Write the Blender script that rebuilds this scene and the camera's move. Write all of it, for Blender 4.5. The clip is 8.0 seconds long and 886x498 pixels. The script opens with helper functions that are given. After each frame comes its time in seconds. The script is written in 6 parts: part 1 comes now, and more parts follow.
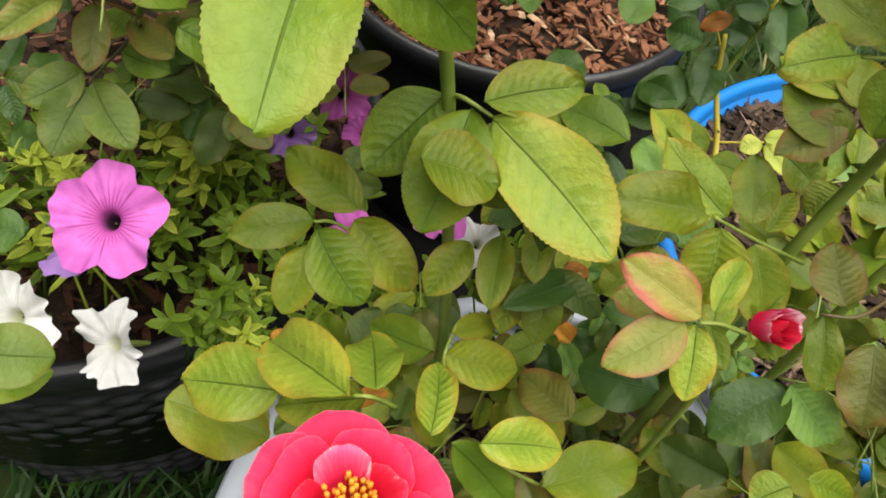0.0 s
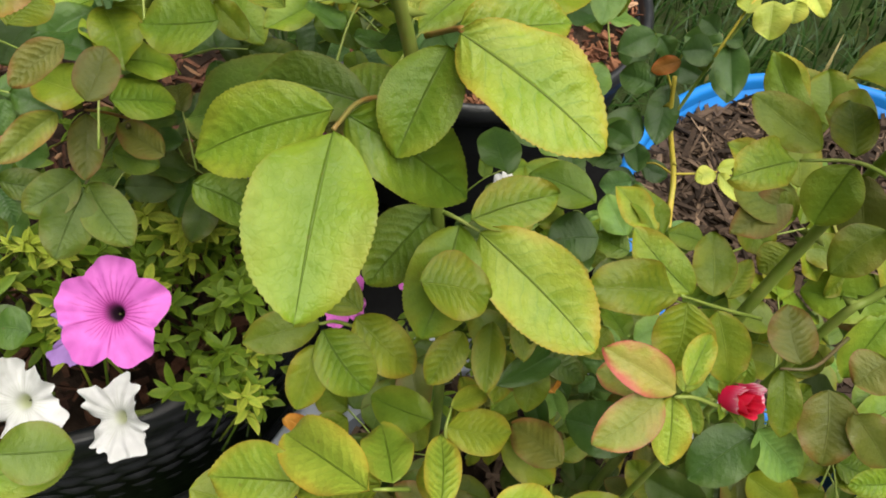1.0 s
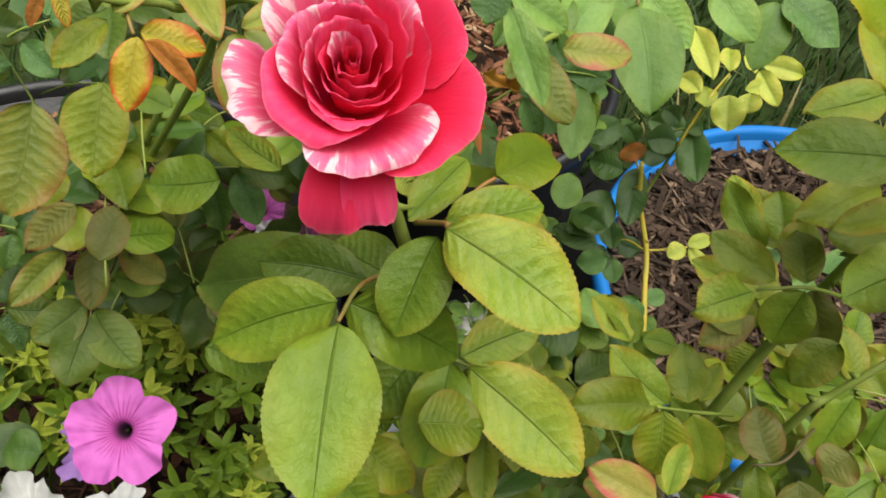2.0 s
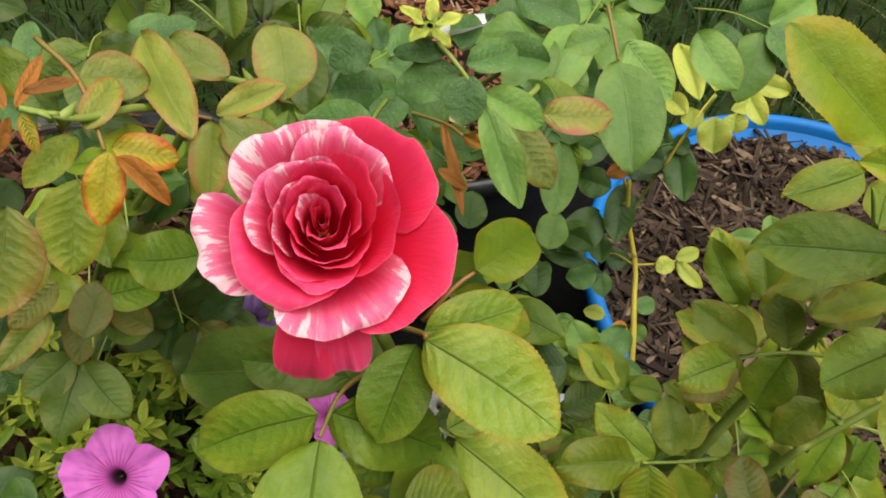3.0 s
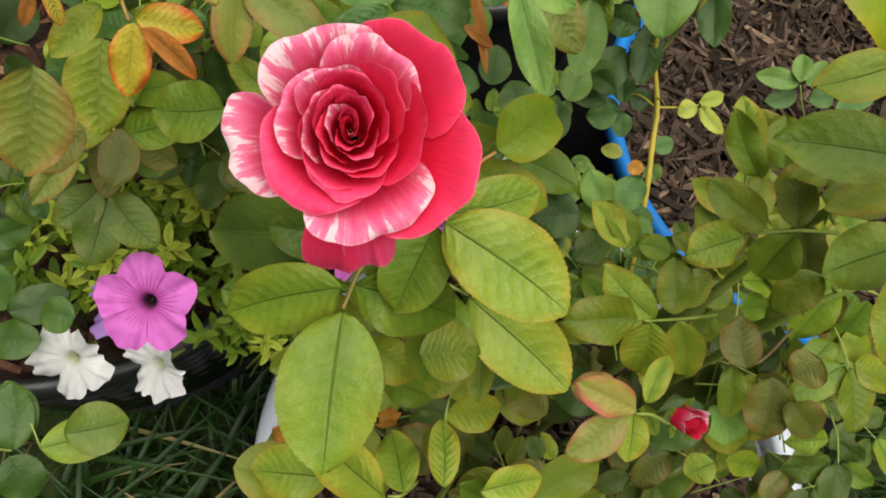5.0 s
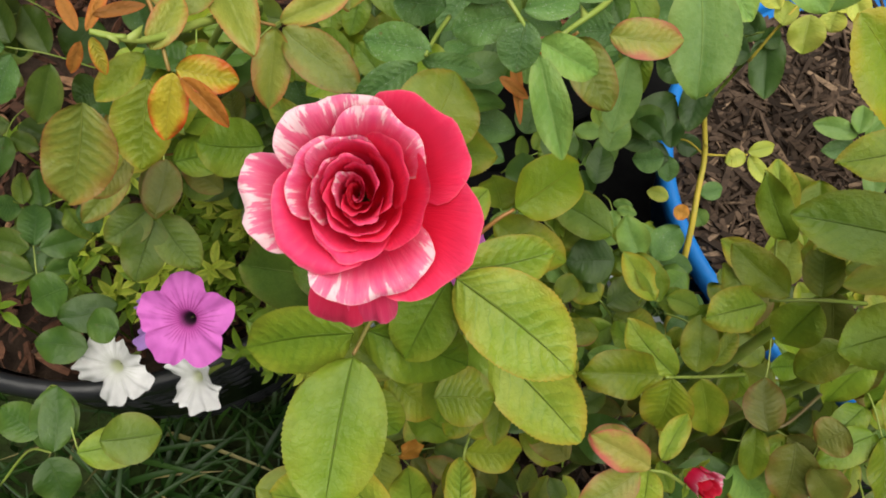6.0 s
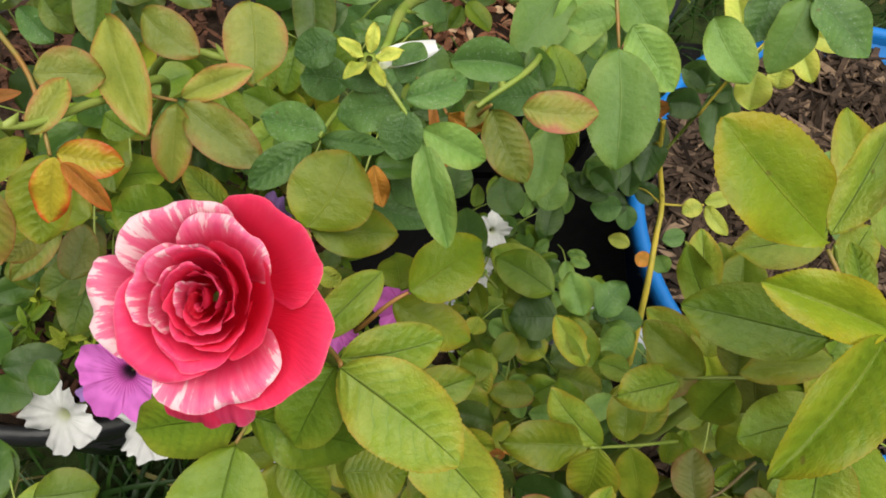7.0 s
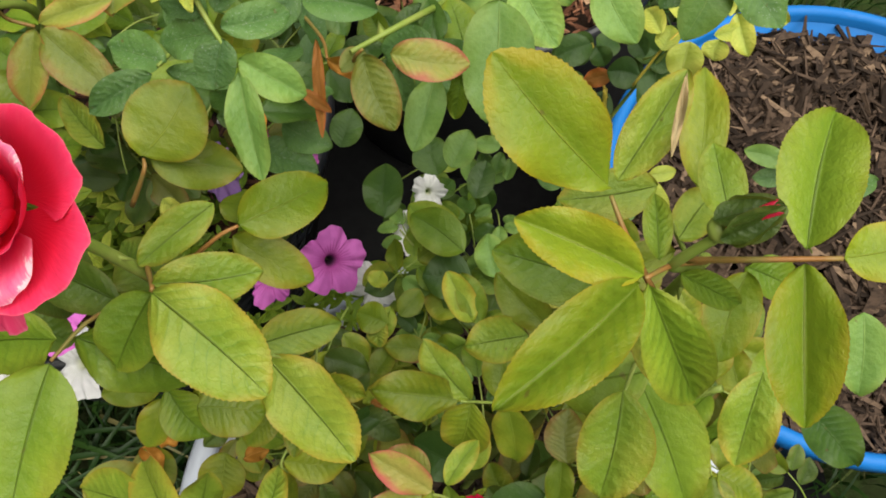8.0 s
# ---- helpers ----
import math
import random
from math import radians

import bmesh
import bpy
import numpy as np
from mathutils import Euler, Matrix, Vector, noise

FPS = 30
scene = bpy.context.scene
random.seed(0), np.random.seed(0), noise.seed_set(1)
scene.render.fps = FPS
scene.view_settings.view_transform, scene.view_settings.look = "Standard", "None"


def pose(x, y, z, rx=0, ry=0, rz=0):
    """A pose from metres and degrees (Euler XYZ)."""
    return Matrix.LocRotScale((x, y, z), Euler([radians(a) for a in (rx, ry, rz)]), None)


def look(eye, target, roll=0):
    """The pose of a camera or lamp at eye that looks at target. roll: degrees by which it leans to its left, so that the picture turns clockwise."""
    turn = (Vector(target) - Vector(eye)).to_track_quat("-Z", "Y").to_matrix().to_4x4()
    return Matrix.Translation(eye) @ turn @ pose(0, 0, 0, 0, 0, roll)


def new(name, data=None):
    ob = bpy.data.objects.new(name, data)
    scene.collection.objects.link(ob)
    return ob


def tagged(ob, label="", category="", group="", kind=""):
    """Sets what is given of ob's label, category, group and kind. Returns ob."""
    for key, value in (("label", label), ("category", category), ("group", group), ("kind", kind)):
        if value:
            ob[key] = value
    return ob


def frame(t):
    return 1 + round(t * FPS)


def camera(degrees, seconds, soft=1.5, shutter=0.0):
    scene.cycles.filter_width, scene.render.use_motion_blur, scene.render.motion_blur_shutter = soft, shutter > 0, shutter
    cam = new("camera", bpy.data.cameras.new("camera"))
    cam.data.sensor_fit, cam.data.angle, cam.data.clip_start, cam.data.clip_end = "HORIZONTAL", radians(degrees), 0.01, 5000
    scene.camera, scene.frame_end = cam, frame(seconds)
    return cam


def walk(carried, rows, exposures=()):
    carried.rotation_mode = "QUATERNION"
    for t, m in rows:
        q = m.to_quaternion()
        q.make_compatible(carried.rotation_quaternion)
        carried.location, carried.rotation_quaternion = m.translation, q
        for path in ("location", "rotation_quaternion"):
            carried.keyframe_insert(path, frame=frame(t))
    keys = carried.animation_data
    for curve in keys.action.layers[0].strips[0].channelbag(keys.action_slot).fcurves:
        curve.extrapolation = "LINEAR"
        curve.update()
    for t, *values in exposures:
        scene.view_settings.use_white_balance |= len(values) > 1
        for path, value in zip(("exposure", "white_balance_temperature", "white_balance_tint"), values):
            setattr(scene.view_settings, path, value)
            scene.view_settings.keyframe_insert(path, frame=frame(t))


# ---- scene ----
cam = camera(56.6, 8.0, 1.8)
PATH = [
    (0, (-0.0252, 0.0736, 1.0625), (0.0469, 0.6776, 0.2689), 10.85),
    (0.5, (-0.0337, 0.0823, 1.0947), (0.0604, 0.6826, 0.3005), 10.02),
    (1, (-0.0437, 0.0915, 1.1159), (0.0732, 0.6825, 0.3177), 10.03),
    (1.5, (-0.0484, 0.1006, 1.1532), (0.0805, 0.7022, 0.3649), 9.21),
    (2, (-0.0510, 0.1104, 1.1676), (0.0887, 0.7294, 0.3948), 8.41),
    (2.2, (-0.0514, 0.1138, 1.1764), (0.0930, 0.7253, 0.3985), 8.40),
    (3.3, (-0.0388, 0.1605, 1.2066), (0.0939, 0.7085, 0.3807), 7.63),
    (3.5, (-0.0371, 0.1669, 1.2143), (0.0857, 0.6727, 0.3604), 7.64),
    (4, (-0.0405, 0.1785, 1.2236), (0.0801, 0.6136, 0.3313), 10.32),
    (4.5, (-0.0494, 0.1743, 1.2204), (0.0709, 0.5766, 0.3128), 11.39),
    (4.7, (-0.0473, 0.1701, 1.2177), (0.0757, 0.5611, 0.3055), 12.43),
    (5.8, (-0.0404, 0.1663, 1.2212), (0.0151, 0.5406, 0.2955), 8.75),
    (6, (-0.0299, 0.1758, 1.2312), (0.0151, 0.5789, 0.3172), 6.98),
    (6.5, (-0.0090, 0.1919, 1.2333), (0.0351, 0.6182, 0.3298), 6.62),
    (7, (0.0108, 0.1992, 1.2388), (0.0519, 0.6253, 0.3351), 6.68),
    (7.5, (0.0440, 0.1939, 1.2356), (0.0659, 0.6037, 0.3237), 6.22),
    (8, (0.0849, 0.1889, 1.2377), (0.0980, 0.5888, 0.3212), 6.60),
]
EXPOSURES = [(0, 0.80), (1.0, 0.76), (1.5, 0.68), (2.2, 0.48), (3.3, 0.35), (6.0, 0.32), (7.0, 0.32), (8.0, 0.42)]
walk(cam, [(t, look(eye, target, roll)) for t, eye, target, roll in PATH], EXPOSURES)

# ---- world, sun ----
world = bpy.data.worlds.new("world")
scene.world = world
world.use_nodes = True
wn = world.node_tree.nodes
wl = world.node_tree.links
sky = wn.new("ShaderNodeTexSky")
sky.sky_type = "NISHITA"
sky.sun_disc = False
sky.sun_elevation = radians(78)
sky.sun_rotation = radians(132)
sky.air_density, sky.dust_density = 1.3, 3.0
bg = wn["Background"]
bg.inputs["Strength"].default_value = 0.013
wl.new(sky.outputs[0], bg.inputs["Color"])
sun_data = bpy.data.lights.new("sun", "SUN")
sun_data.energy, sun_data.angle, sun_data.color = 5.0, radians(76), (1.0, 0.955, 0.86)
sun = new("sun", sun_data)
sun.matrix_world = look((0.40, -0.36, 2.5), (0, 0, 0))

GROUND = 0.08
UP = Vector((0, 0, 1))


# ---- materials ----
class Nodes:
    """A short way to write node materials."""

    def __init__(self, name):
        self.mat = bpy.data.materials.new(name)
        self.mat.use_nodes = True
        self.t = self.mat.node_tree
        self.bsdf = self.t.nodes["Principled BSDF"]
        self.out = self.t.nodes["Material Output"]

    def link(self, a, b):
        self.t.links.new(a, b)

    def put(self, socket, v):
        if isinstance(v, bpy.types.NodeSocket):
            self.link(v, socket)
        else:
            socket.default_value = v

    def math(self, op, a, b=0.0, c=0.0):
        n = self.t.nodes.new("ShaderNodeMath")
        n.operation = op
        for s, v in zip(n.inputs, (a, b, c)):
            self.put(s, v)
        return n.outputs[0]

    def ramp(self, v, lo, hi, a=0.0, b=1.0):
        n = self.t.nodes.new("ShaderNodeMapRange")
        n.interpolation_type = "SMOOTHSTEP"
        for s, x in zip(n.inputs, (v, lo, hi, a, b)):
            self.put(s, x)
        return n.outputs[0]

    def mix(self, f, a, b, blend="MIX"):
        n = self.t.nodes.new("ShaderNodeMix")
        n.data_type, n.blend_type = "RGBA", blend
        self.put(n.inputs["Factor"], f)
        for s, v in ((n.inputs[6], a), (n.inputs[7], b)):
            self.put(s, (*v, 1) if isinstance(v, tuple) else v)
        return n.outputs[2]

    def coords(self, kind="Object"):
        return self.t.nodes.new("ShaderNodeTexCoord").outputs[kind]

    def scaled(self, v, s):
        n = self.t.nodes.new("ShaderNodeMapping")
        self.link(v, n.inputs["Vector"])
        n.inputs["Scale"].default_value = s
        return n.outputs[0]

    def shift(self, v, amount):
        n = self.t.nodes.new("ShaderNodeVectorMath")
        n.operation = "ADD"
        self.link(v, n.inputs[0])
        self.link(amount, n.inputs[1])
        return n.outputs[0]

    def noise(self, v, scale, detail=3.0, rough=0.55):
        n = self.t.nodes.new("ShaderNodeTexNoise")
        self.link(v, n.inputs["Vector"])
        n.inputs["Scale"].default_value, n.inputs["Detail"].default_value, n.inputs["Roughness"].default_value = scale, detail, rough
        return n.outputs[0]

    def random(self):
        return self.t.nodes.new("ShaderNodeObjectInfo").outputs["Random"]

    def island(self):
        return self.t.nodes.new("ShaderNodeNewGeometry").outputs["Random Per Island"]

    def split(self, v):
        n = self.t.nodes.new("ShaderNodeSeparateXYZ")
        self.link(v, n.inputs[0])
        return n.outputs

    def bump(self, h, strength, distance=0.001):
        n = self.t.nodes.new("ShaderNodeBump")
        n.inputs["Strength"].default_value, n.inputs["Distance"].default_value = strength, distance
        self.link(h, n.inputs["Height"])
        self.link(n.outputs[0], self.bsdf.inputs["Normal"])
        return n.outputs[0]

    def finish(self, colour, rough=0.5, spec=0.5, thin=0.0, thin_colour=None, metal=0.0):
        self.put(self.bsdf.inputs["Base Color"], (*colour, 1) if isinstance(colour, tuple) else colour)
        self.put(self.bsdf.inputs["Roughness"], rough)
        self.put(self.bsdf.inputs["Specular IOR Level"], spec)
        self.bsdf.inputs["Metallic"].default_value = metal
        if thin:
            tr = self.t.nodes.new("ShaderNodeBsdfTranslucent")
            self.put(tr.inputs["Color"], colour if thin_colour is None else thin_colour)
            m = self.t.nodes.new("ShaderNodeMixShader")
            m.inputs[0].default_value = thin
            self.link(self.bsdf.outputs[0], m.inputs[1])
            self.link(tr.outputs[0], m.inputs[2])
            self.link(m.outputs[0], self.out.inputs["Surface"])
        return self.mat


def leaf_material(name, a, b, edge, edge_amount=0.5, vein=(0.30, 0.36, 0.10), dark_rib=0.0, gloss=0.42, veins=8.0, dust=0.0, per=1.0):
    """Leaf skin: two greens in soft patches, forward-swept side veins with puffed skin between them, a midrib, a tinted margin. UV x runs along, y across."""
    n = Nodes(name)
    u, v, _ = n.split(n.coords("UV"))
    across = n.math("MULTIPLY_ADD", v, 2.0, -1.0)
    side = n.math("ABSOLUTE", across)
    rnd = n.random()
    ob = n.shift(n.scaled(n.coords("Object"), (per, per, per)), n.math("MULTIPLY", rnd, 50.0))
    patch = n.noise(ob, 2.4, 3.0)
    fine = n.noise(ob, 17.0, 4.0)
    broad = n.noise(ob, 1.3, 2.0)
    deep = tuple(k * c for k, c in zip((0.50, 0.66, 0.8), a))
    tone = n.ramp(n.math("ADD", n.math("MULTIPLY", patch, 0.9), n.math("MULTIPLY", rnd, 0.35)), 0.38, 0.88)
    col = n.mix(tone, a, b)
    # side veins leave the midrib in turn on its two sides and sweep towards the tip
    wob = n.math("ADD", n.math("MULTIPLY", patch, 1.9), n.math("MULTIPLY", n.math("SUBTRACT", n.noise(ob, 7.0, 2.0), 0.5), 0.7))
    crisp = n.ramp(n.math("FRACT", n.math("MULTIPLY", rnd, 7.31)), 0.35, 1.0, 0.24, 0.9)
    sweep = n.math("MULTIPLY", n.math("POWER", side, 1.25), 0.21 * veins * 1.15)
    ph = n.math("SUBTRACT", n.math("MULTIPLY", u, veins * 1.15), sweep)
    ph = n.math("FRACT", n.math("ADD", n.math("ADD", ph, wob), n.math("MULTIPLY", n.math("GREATER_THAN", across, 0.0), 0.45)))
    d = n.math("ABSOLUTE", n.math("SUBTRACT", ph, 0.5))
    sv = n.math("MULTIPLY", n.math("MULTIPLY", n.ramp(d, 0.085, 0.0), n.ramp(side, 0.95, 0.35)), crisp)
    puff = n.math("MULTIPLY", n.ramp(d, 0.0, 0.40), crisp)
    rib = n.ramp(side, n.ramp(u, 0.0, 1.0, *((0.055, 0.020) if dark_rib else (0.034, 0.014))), 0.005)
    cell = n.t.nodes.new("ShaderNodeTexVoronoi")
    cell.feature = "DISTANCE_TO_EDGE"
    cell.inputs["Scale"].default_value = 24.0
    n.link(ob, cell.inputs["Vector"])
    net = n.ramp(cell.outputs["Distance"], 0.18, 0.0)
    # greener along the midrib and the veins, yellower between them and outwards
    col = n.mix(n.math("MULTIPLY", n.ramp(n.math("ADD", side, n.math("MULTIPLY", n.math("SUBTRACT", fine, 0.5), 0.5)), 0.7, 0.0), 0.36), col, deep)
    pale = n.math("MULTIPLY", n.math("MULTIPLY", puff, n.ramp(side, 0.05, 0.6)), n.ramp(broad, 0.35, 0.65, 0.05, 0.45))
    col = n.mix(pale, col, tuple(min(1.0, k * c) for k, c in zip((1.30, 1.22, 1.1), b)))
    col = n.mix(n.math("MULTIPLY", n.ramp(fine, 0.40, 0.75), 0.26), col, tuple(0.6 * c for c in a))
    col = n.mix(n.math("MULTIPLY", n.math("MULTIPLY", sv, n.ramp(fine, 0.2, 0.6, 0.5, 1.0)), 0.24 + 0.44 * dark_rib), col, deep)
    col = n.mix(n.math("MULTIPLY", net, 0.09), col, deep if dark_rib else vein)
    col = n.mix(n.math("MULTIPLY", rib, 0.36 + 0.5 * dark_rib), col, tuple(c * 0.40 for c in a) if dark_rib else vein)
    # reddened or browned towards the margin and the tip, in uneven blotches
    rim = n.math("ADD", side, n.math("MULTIPLY", n.ramp(u, 0.6, 1.0), 0.30))
    rim = n.math("ADD", rim, n.math("MULTIPLY", n.math("SUBTRACT", patch, 0.5), 0.9))
    rim = n.math("ADD", rim, n.math("MULTIPLY", n.math("SUBTRACT", broad, 0.5), 0.9))
    amount = n.math("MULTIPLY", n.ramp(n.math("ADD", rim, n.math("MULTIPLY", n.math("SUBTRACT", fine, 0.5), 0.35)), 0.55, 1.25), n.ramp(rnd, 0.0, 0.8, edge_amount * 0.5, edge_amount))
    col = n.mix(amount, col, edge)
    col = n.mix(n.math("MULTIPLY", n.ramp(side, 0.94, 1.0), edge_amount), col, tuple(0.8 * c for c in edge))
    col = n.mix(n.math("MULTIPLY", n.ramp(n.noise(ob, 5.0, 4.0), 0.50, 0.74), 0.30), col, deep)
    spot = n.noise(ob, 6.0, 2.0)
    col = n.mix(n.math("MULTIPLY", n.ramp(spot, 0.72, 0.78), 0.55), col, (0.10, 0.055, 0.02))
    if dust:
        col = n.mix(n.math("MULTIPLY", n.ramp(n.noise(ob, 34.0, 2.0), 0.62, 0.7), dust), col, (0.55, 0.6, 0.55))
    hue = n.t.nodes.new("ShaderNodeHueSaturation")
    n.link(n.ramp(rnd, 0.0, 1.0, 0.80, 1.16), hue.inputs["Value"])
    n.link(col, hue.inputs["Color"])
    col = hue.outputs[0]
    h = n.math("ADD", n.math("MULTIPLY", puff, n.ramp(side, 1.0, 0.3, 0.06, 0.27)), n.math("MULTIPLY", rib, -0.5))
    h = n.math("ADD", h, n.math("ADD", n.math("MULTIPLY", net, -0.05), n.math("MULTIPLY", patch, 1.1)))
    h = n.math("ADD", h, n.math("MULTIPLY", n.noise(ob, 9.0, 3.0), 0.8))
    n.bump(h, 0.62 + 0.30 * dark_rib, 0.0012)
    rough = n.ramp(fine, 0.2, 0.8, gloss - 0.08, gloss + 0.14)
    return n.finish(col, rough, 0.30, 0.21, n.mix(0.45, col, (0.34, 0.42, 0.03), "MIX"))


LEAF = {
    "olive": leaf_material("leaf_olive", (0.128, 0.190, 0.011), (0.220, 0.258, 0.018), (0.295, 0.115, 0.022), 0.35, (0.295, 0.356, 0.050)),
    "lime": leaf_material("leaf_lime", (0.190, 0.290, 0.024), (0.300, 0.355, 0.040), (0.42, 0.20, 0.022), 0.42, (0.142, 0.207, 0.022), 0.9),
    "green": leaf_material("leaf_green", (0.120, 0.208, 0.015), (0.184, 0.264, 0.021), (0.260, 0.161, 0.022), 0.2, (0.260, 0.345, 0.050), 0.5),
    # deep: dark olive green; low in the bushes it also paints in their shade
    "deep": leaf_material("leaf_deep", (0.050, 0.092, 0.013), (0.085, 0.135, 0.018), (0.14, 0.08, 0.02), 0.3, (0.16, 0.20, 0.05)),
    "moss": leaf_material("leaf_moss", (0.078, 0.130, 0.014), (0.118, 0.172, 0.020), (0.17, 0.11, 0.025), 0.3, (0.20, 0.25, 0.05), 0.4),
    "blue": leaf_material("leaf_bluegreen", (0.061, 0.144, 0.033), (0.100, 0.201, 0.050), (0.142, 0.207, 0.043), 0.15, (0.189, 0.287, 0.079), 0.0, 0.5, 8.0, 0.25),
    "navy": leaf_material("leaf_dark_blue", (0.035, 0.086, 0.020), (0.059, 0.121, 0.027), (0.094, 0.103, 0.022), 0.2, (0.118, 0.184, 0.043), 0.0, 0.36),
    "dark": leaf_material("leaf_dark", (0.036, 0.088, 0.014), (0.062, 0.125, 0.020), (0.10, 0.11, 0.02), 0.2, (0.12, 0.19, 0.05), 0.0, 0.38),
    "mid": leaf_material("leaf_mid", (0.130, 0.247, 0.047), (0.177, 0.305, 0.061), (0.260, 0.230, 0.043), 0.2, (0.295, 0.391, 0.094), 0.0, 0.45),
    "rededge": leaf_material("leaf_rededge", (0.165, 0.208, 0.028), (0.255, 0.268, 0.045), (0.34, 0.085, 0.035), 0.70, (0.330, 0.345, 0.058)),
    "red": leaf_material("leaf_young_red", (0.30, 0.27, 0.020), (0.42, 0.33, 0.025), (0.46, 0.055, 0.012), 1.0, (0.42, 0.30, 0.05), 0.0, 0.38),
    "pink": leaf_material("leaf_pink", (0.23, 0.26, 0.035), (0.32, 0.26, 0.060), (0.40, 0.085, 0.070), 1.0, (0.40, 0.42, 0.09)),
    "tan": leaf_material("leaf_tan", (0.55, 0.40, 0.20), (0.66, 0.50, 0.28), (0.45, 0.28, 0.10), 0.3, (0.6, 0.48, 0.28), 0.0, 0.7),
    "yellow": leaf_material("leaf_yellow", (0.42, 0.50, 0.06), (0.54, 0.56, 0.10), (0.55, 0.46, 0.05), 0.35, (0.60, 0.60, 0.22)),
    "brown": leaf_material("leaf_brown", (0.125, 0.145, 0.022), (0.165, 0.160, 0.028), (0.20, 0.075, 0.025), 0.75, (0.19, 0.19, 0.05)),
    "amber": leaf_material("leaf_amber", (0.155, 0.240, 0.012), (0.225, 0.285, 0.015), (0.40, 0.26, 0.012), 0.5, (0.26, 0.26, 0.03)),
    "fallen": leaf_material("leaf_fallen_petal", (0.62, 0.26, 0.035), (0.72, 0.34, 0.06), (0.60, 0.16, 0.03), 0.5, (0.7, 0.4, 0.1), 0.0, 0.6),
    "dry": leaf_material("leaf_dry", (0.29, 0.105, 0.018), (0.38, 0.15, 0.024), (0.38, 0.06, 0.012), 0.7, (0.45, 0.2, 0.05), 0.0, 0.6),
    "bract_pale": leaf_material("leaf_petunia_pale", (0.34, 0.44, 0.030), (0.46, 0.52, 0.06), (0.42, 0.36, 0.08), 0.5, (0.40, 0.46, 0.12), 0.0, 0.5, 5.0, 0.0, 40.0),
    "bract": leaf_material("leaf_petunia", (0.140, 0.250, 0.014), (0.240, 0.340, 0.022), (0.30, 0.34, 0.04), 0.3, (0.389, 0.483, 0.065), 0.0, 0.5, 5.0, 0.0, 40.0),
}


def stem_material(name, a, b):
    n = Nodes(name)
    ob = n.coords("Object")
    col = n.mix(n.ramp(n.noise(ob, 60.0, 4.0), 0.35, 0.7), a, b)
    n.bump(n.noise(n.scaled(ob, (400, 400, 60)), 1.0, 3.0), 0.3, 0.0006)
    return n.finish(col, 0.5, 0.4)


STEM = {
    "green": stem_material("stem_green", (0.19, 0.27, 0.040), (0.26, 0.31, 0.07)),
    "red": stem_material("stem_red", (0.28, 0.13, 0.035), (0.20, 0.18, 0.045)),
    "yellow": stem_material("stem_yellow", (0.52, 0.40, 0.05), (0.38, 0.34, 0.05)),
    "brown": stem_material("stem_brown", (0.12, 0.085, 0.035), (0.09, 0.11, 0.035)),
}


def petal_material(name, main, back, white, stripe=0.5):
    """Rose petal: velvety colour with crisp pale streaks that fan towards the margin. UV x runs across, y from claw to margin."""
    n = Nodes(name)
    u, v, _ = n.split(n.coords("UV"))
    rnd = n.random()
    comb = n.t.nodes.new("ShaderNodeCombineXYZ")
    n.link(n.math("MULTIPLY", u, 11.0), comb.inputs[0])
    n.link(n.math("MULTIPLY", v, 1.2), comb.inputs[1])
    n.link(n.math("MULTIPLY", rnd, 40.0), comb.inputs[2])
    streak = n.noise(comb.outputs[0], 1.7, 5.0, 0.62)
    soft = n.noise(comb.outputs[0], 0.45, 2.0)
    level = n.math("ADD", n.math("MULTIPLY", streak, 0.75), n.math("ADD", n.math("MULTIPLY", soft, 0.40), n.math("MULTIPLY", v, 0.34)))
    mask = n.math("MULTIPLY", n.ramp(level, 1.12 - 0.215 * stripe, 1.18 - 0.215 * stripe), n.ramp(v, 0.45, 0.85))
    blush = n.math("MULTIPLY", n.ramp(level, 0.84 - 0.16 * stripe, 1.14 - 0.16 * stripe), n.ramp(v, 0.35, 0.95))
    col = n.mix(n.ramp(v, 0.30, 1.0), main, back)
    col = n.mix(n.math("MULTIPLY", blush, 0.10 + 0.48 * min(1.0, stripe)), col, tuple(0.62 * c + 0.38 * w for c, w in zip(back, white)))
    col = n.mix(n.math("MULTIPLY", mask, 0.84), col, white)
    lip = n.math("ADD", v, n.math("MULTIPLY", n.math("SUBTRACT", streak, 0.5), 0.07))
    col = n.mix(n.ramp(lip, 0.955, 1.0, 0.0, 0.34), col, tuple(0.5 * c + 0.5 * w for c, w in zip(back, white)))
    comb2 = n.t.nodes.new("ShaderNodeCombineXYZ")
    n.link(n.math("MULTIPLY", u, 46.0), comb2.inputs[0])
    n.link(n.math("MULTIPLY", v, 5.0), comb2.inputs[1])
    n.link(n.math("MULTIPLY", rnd, 40.0), comb2.inputs[2])
    n.bump(n.noise(comb2.outputs[0], 1.0, 3.0), 0.5, 0.0007)
    return n.finish(col, 0.60, 0.08, 0.33, n.mix(0.6, col, tuple(min(1.0, c * 1.1) for c in back)))


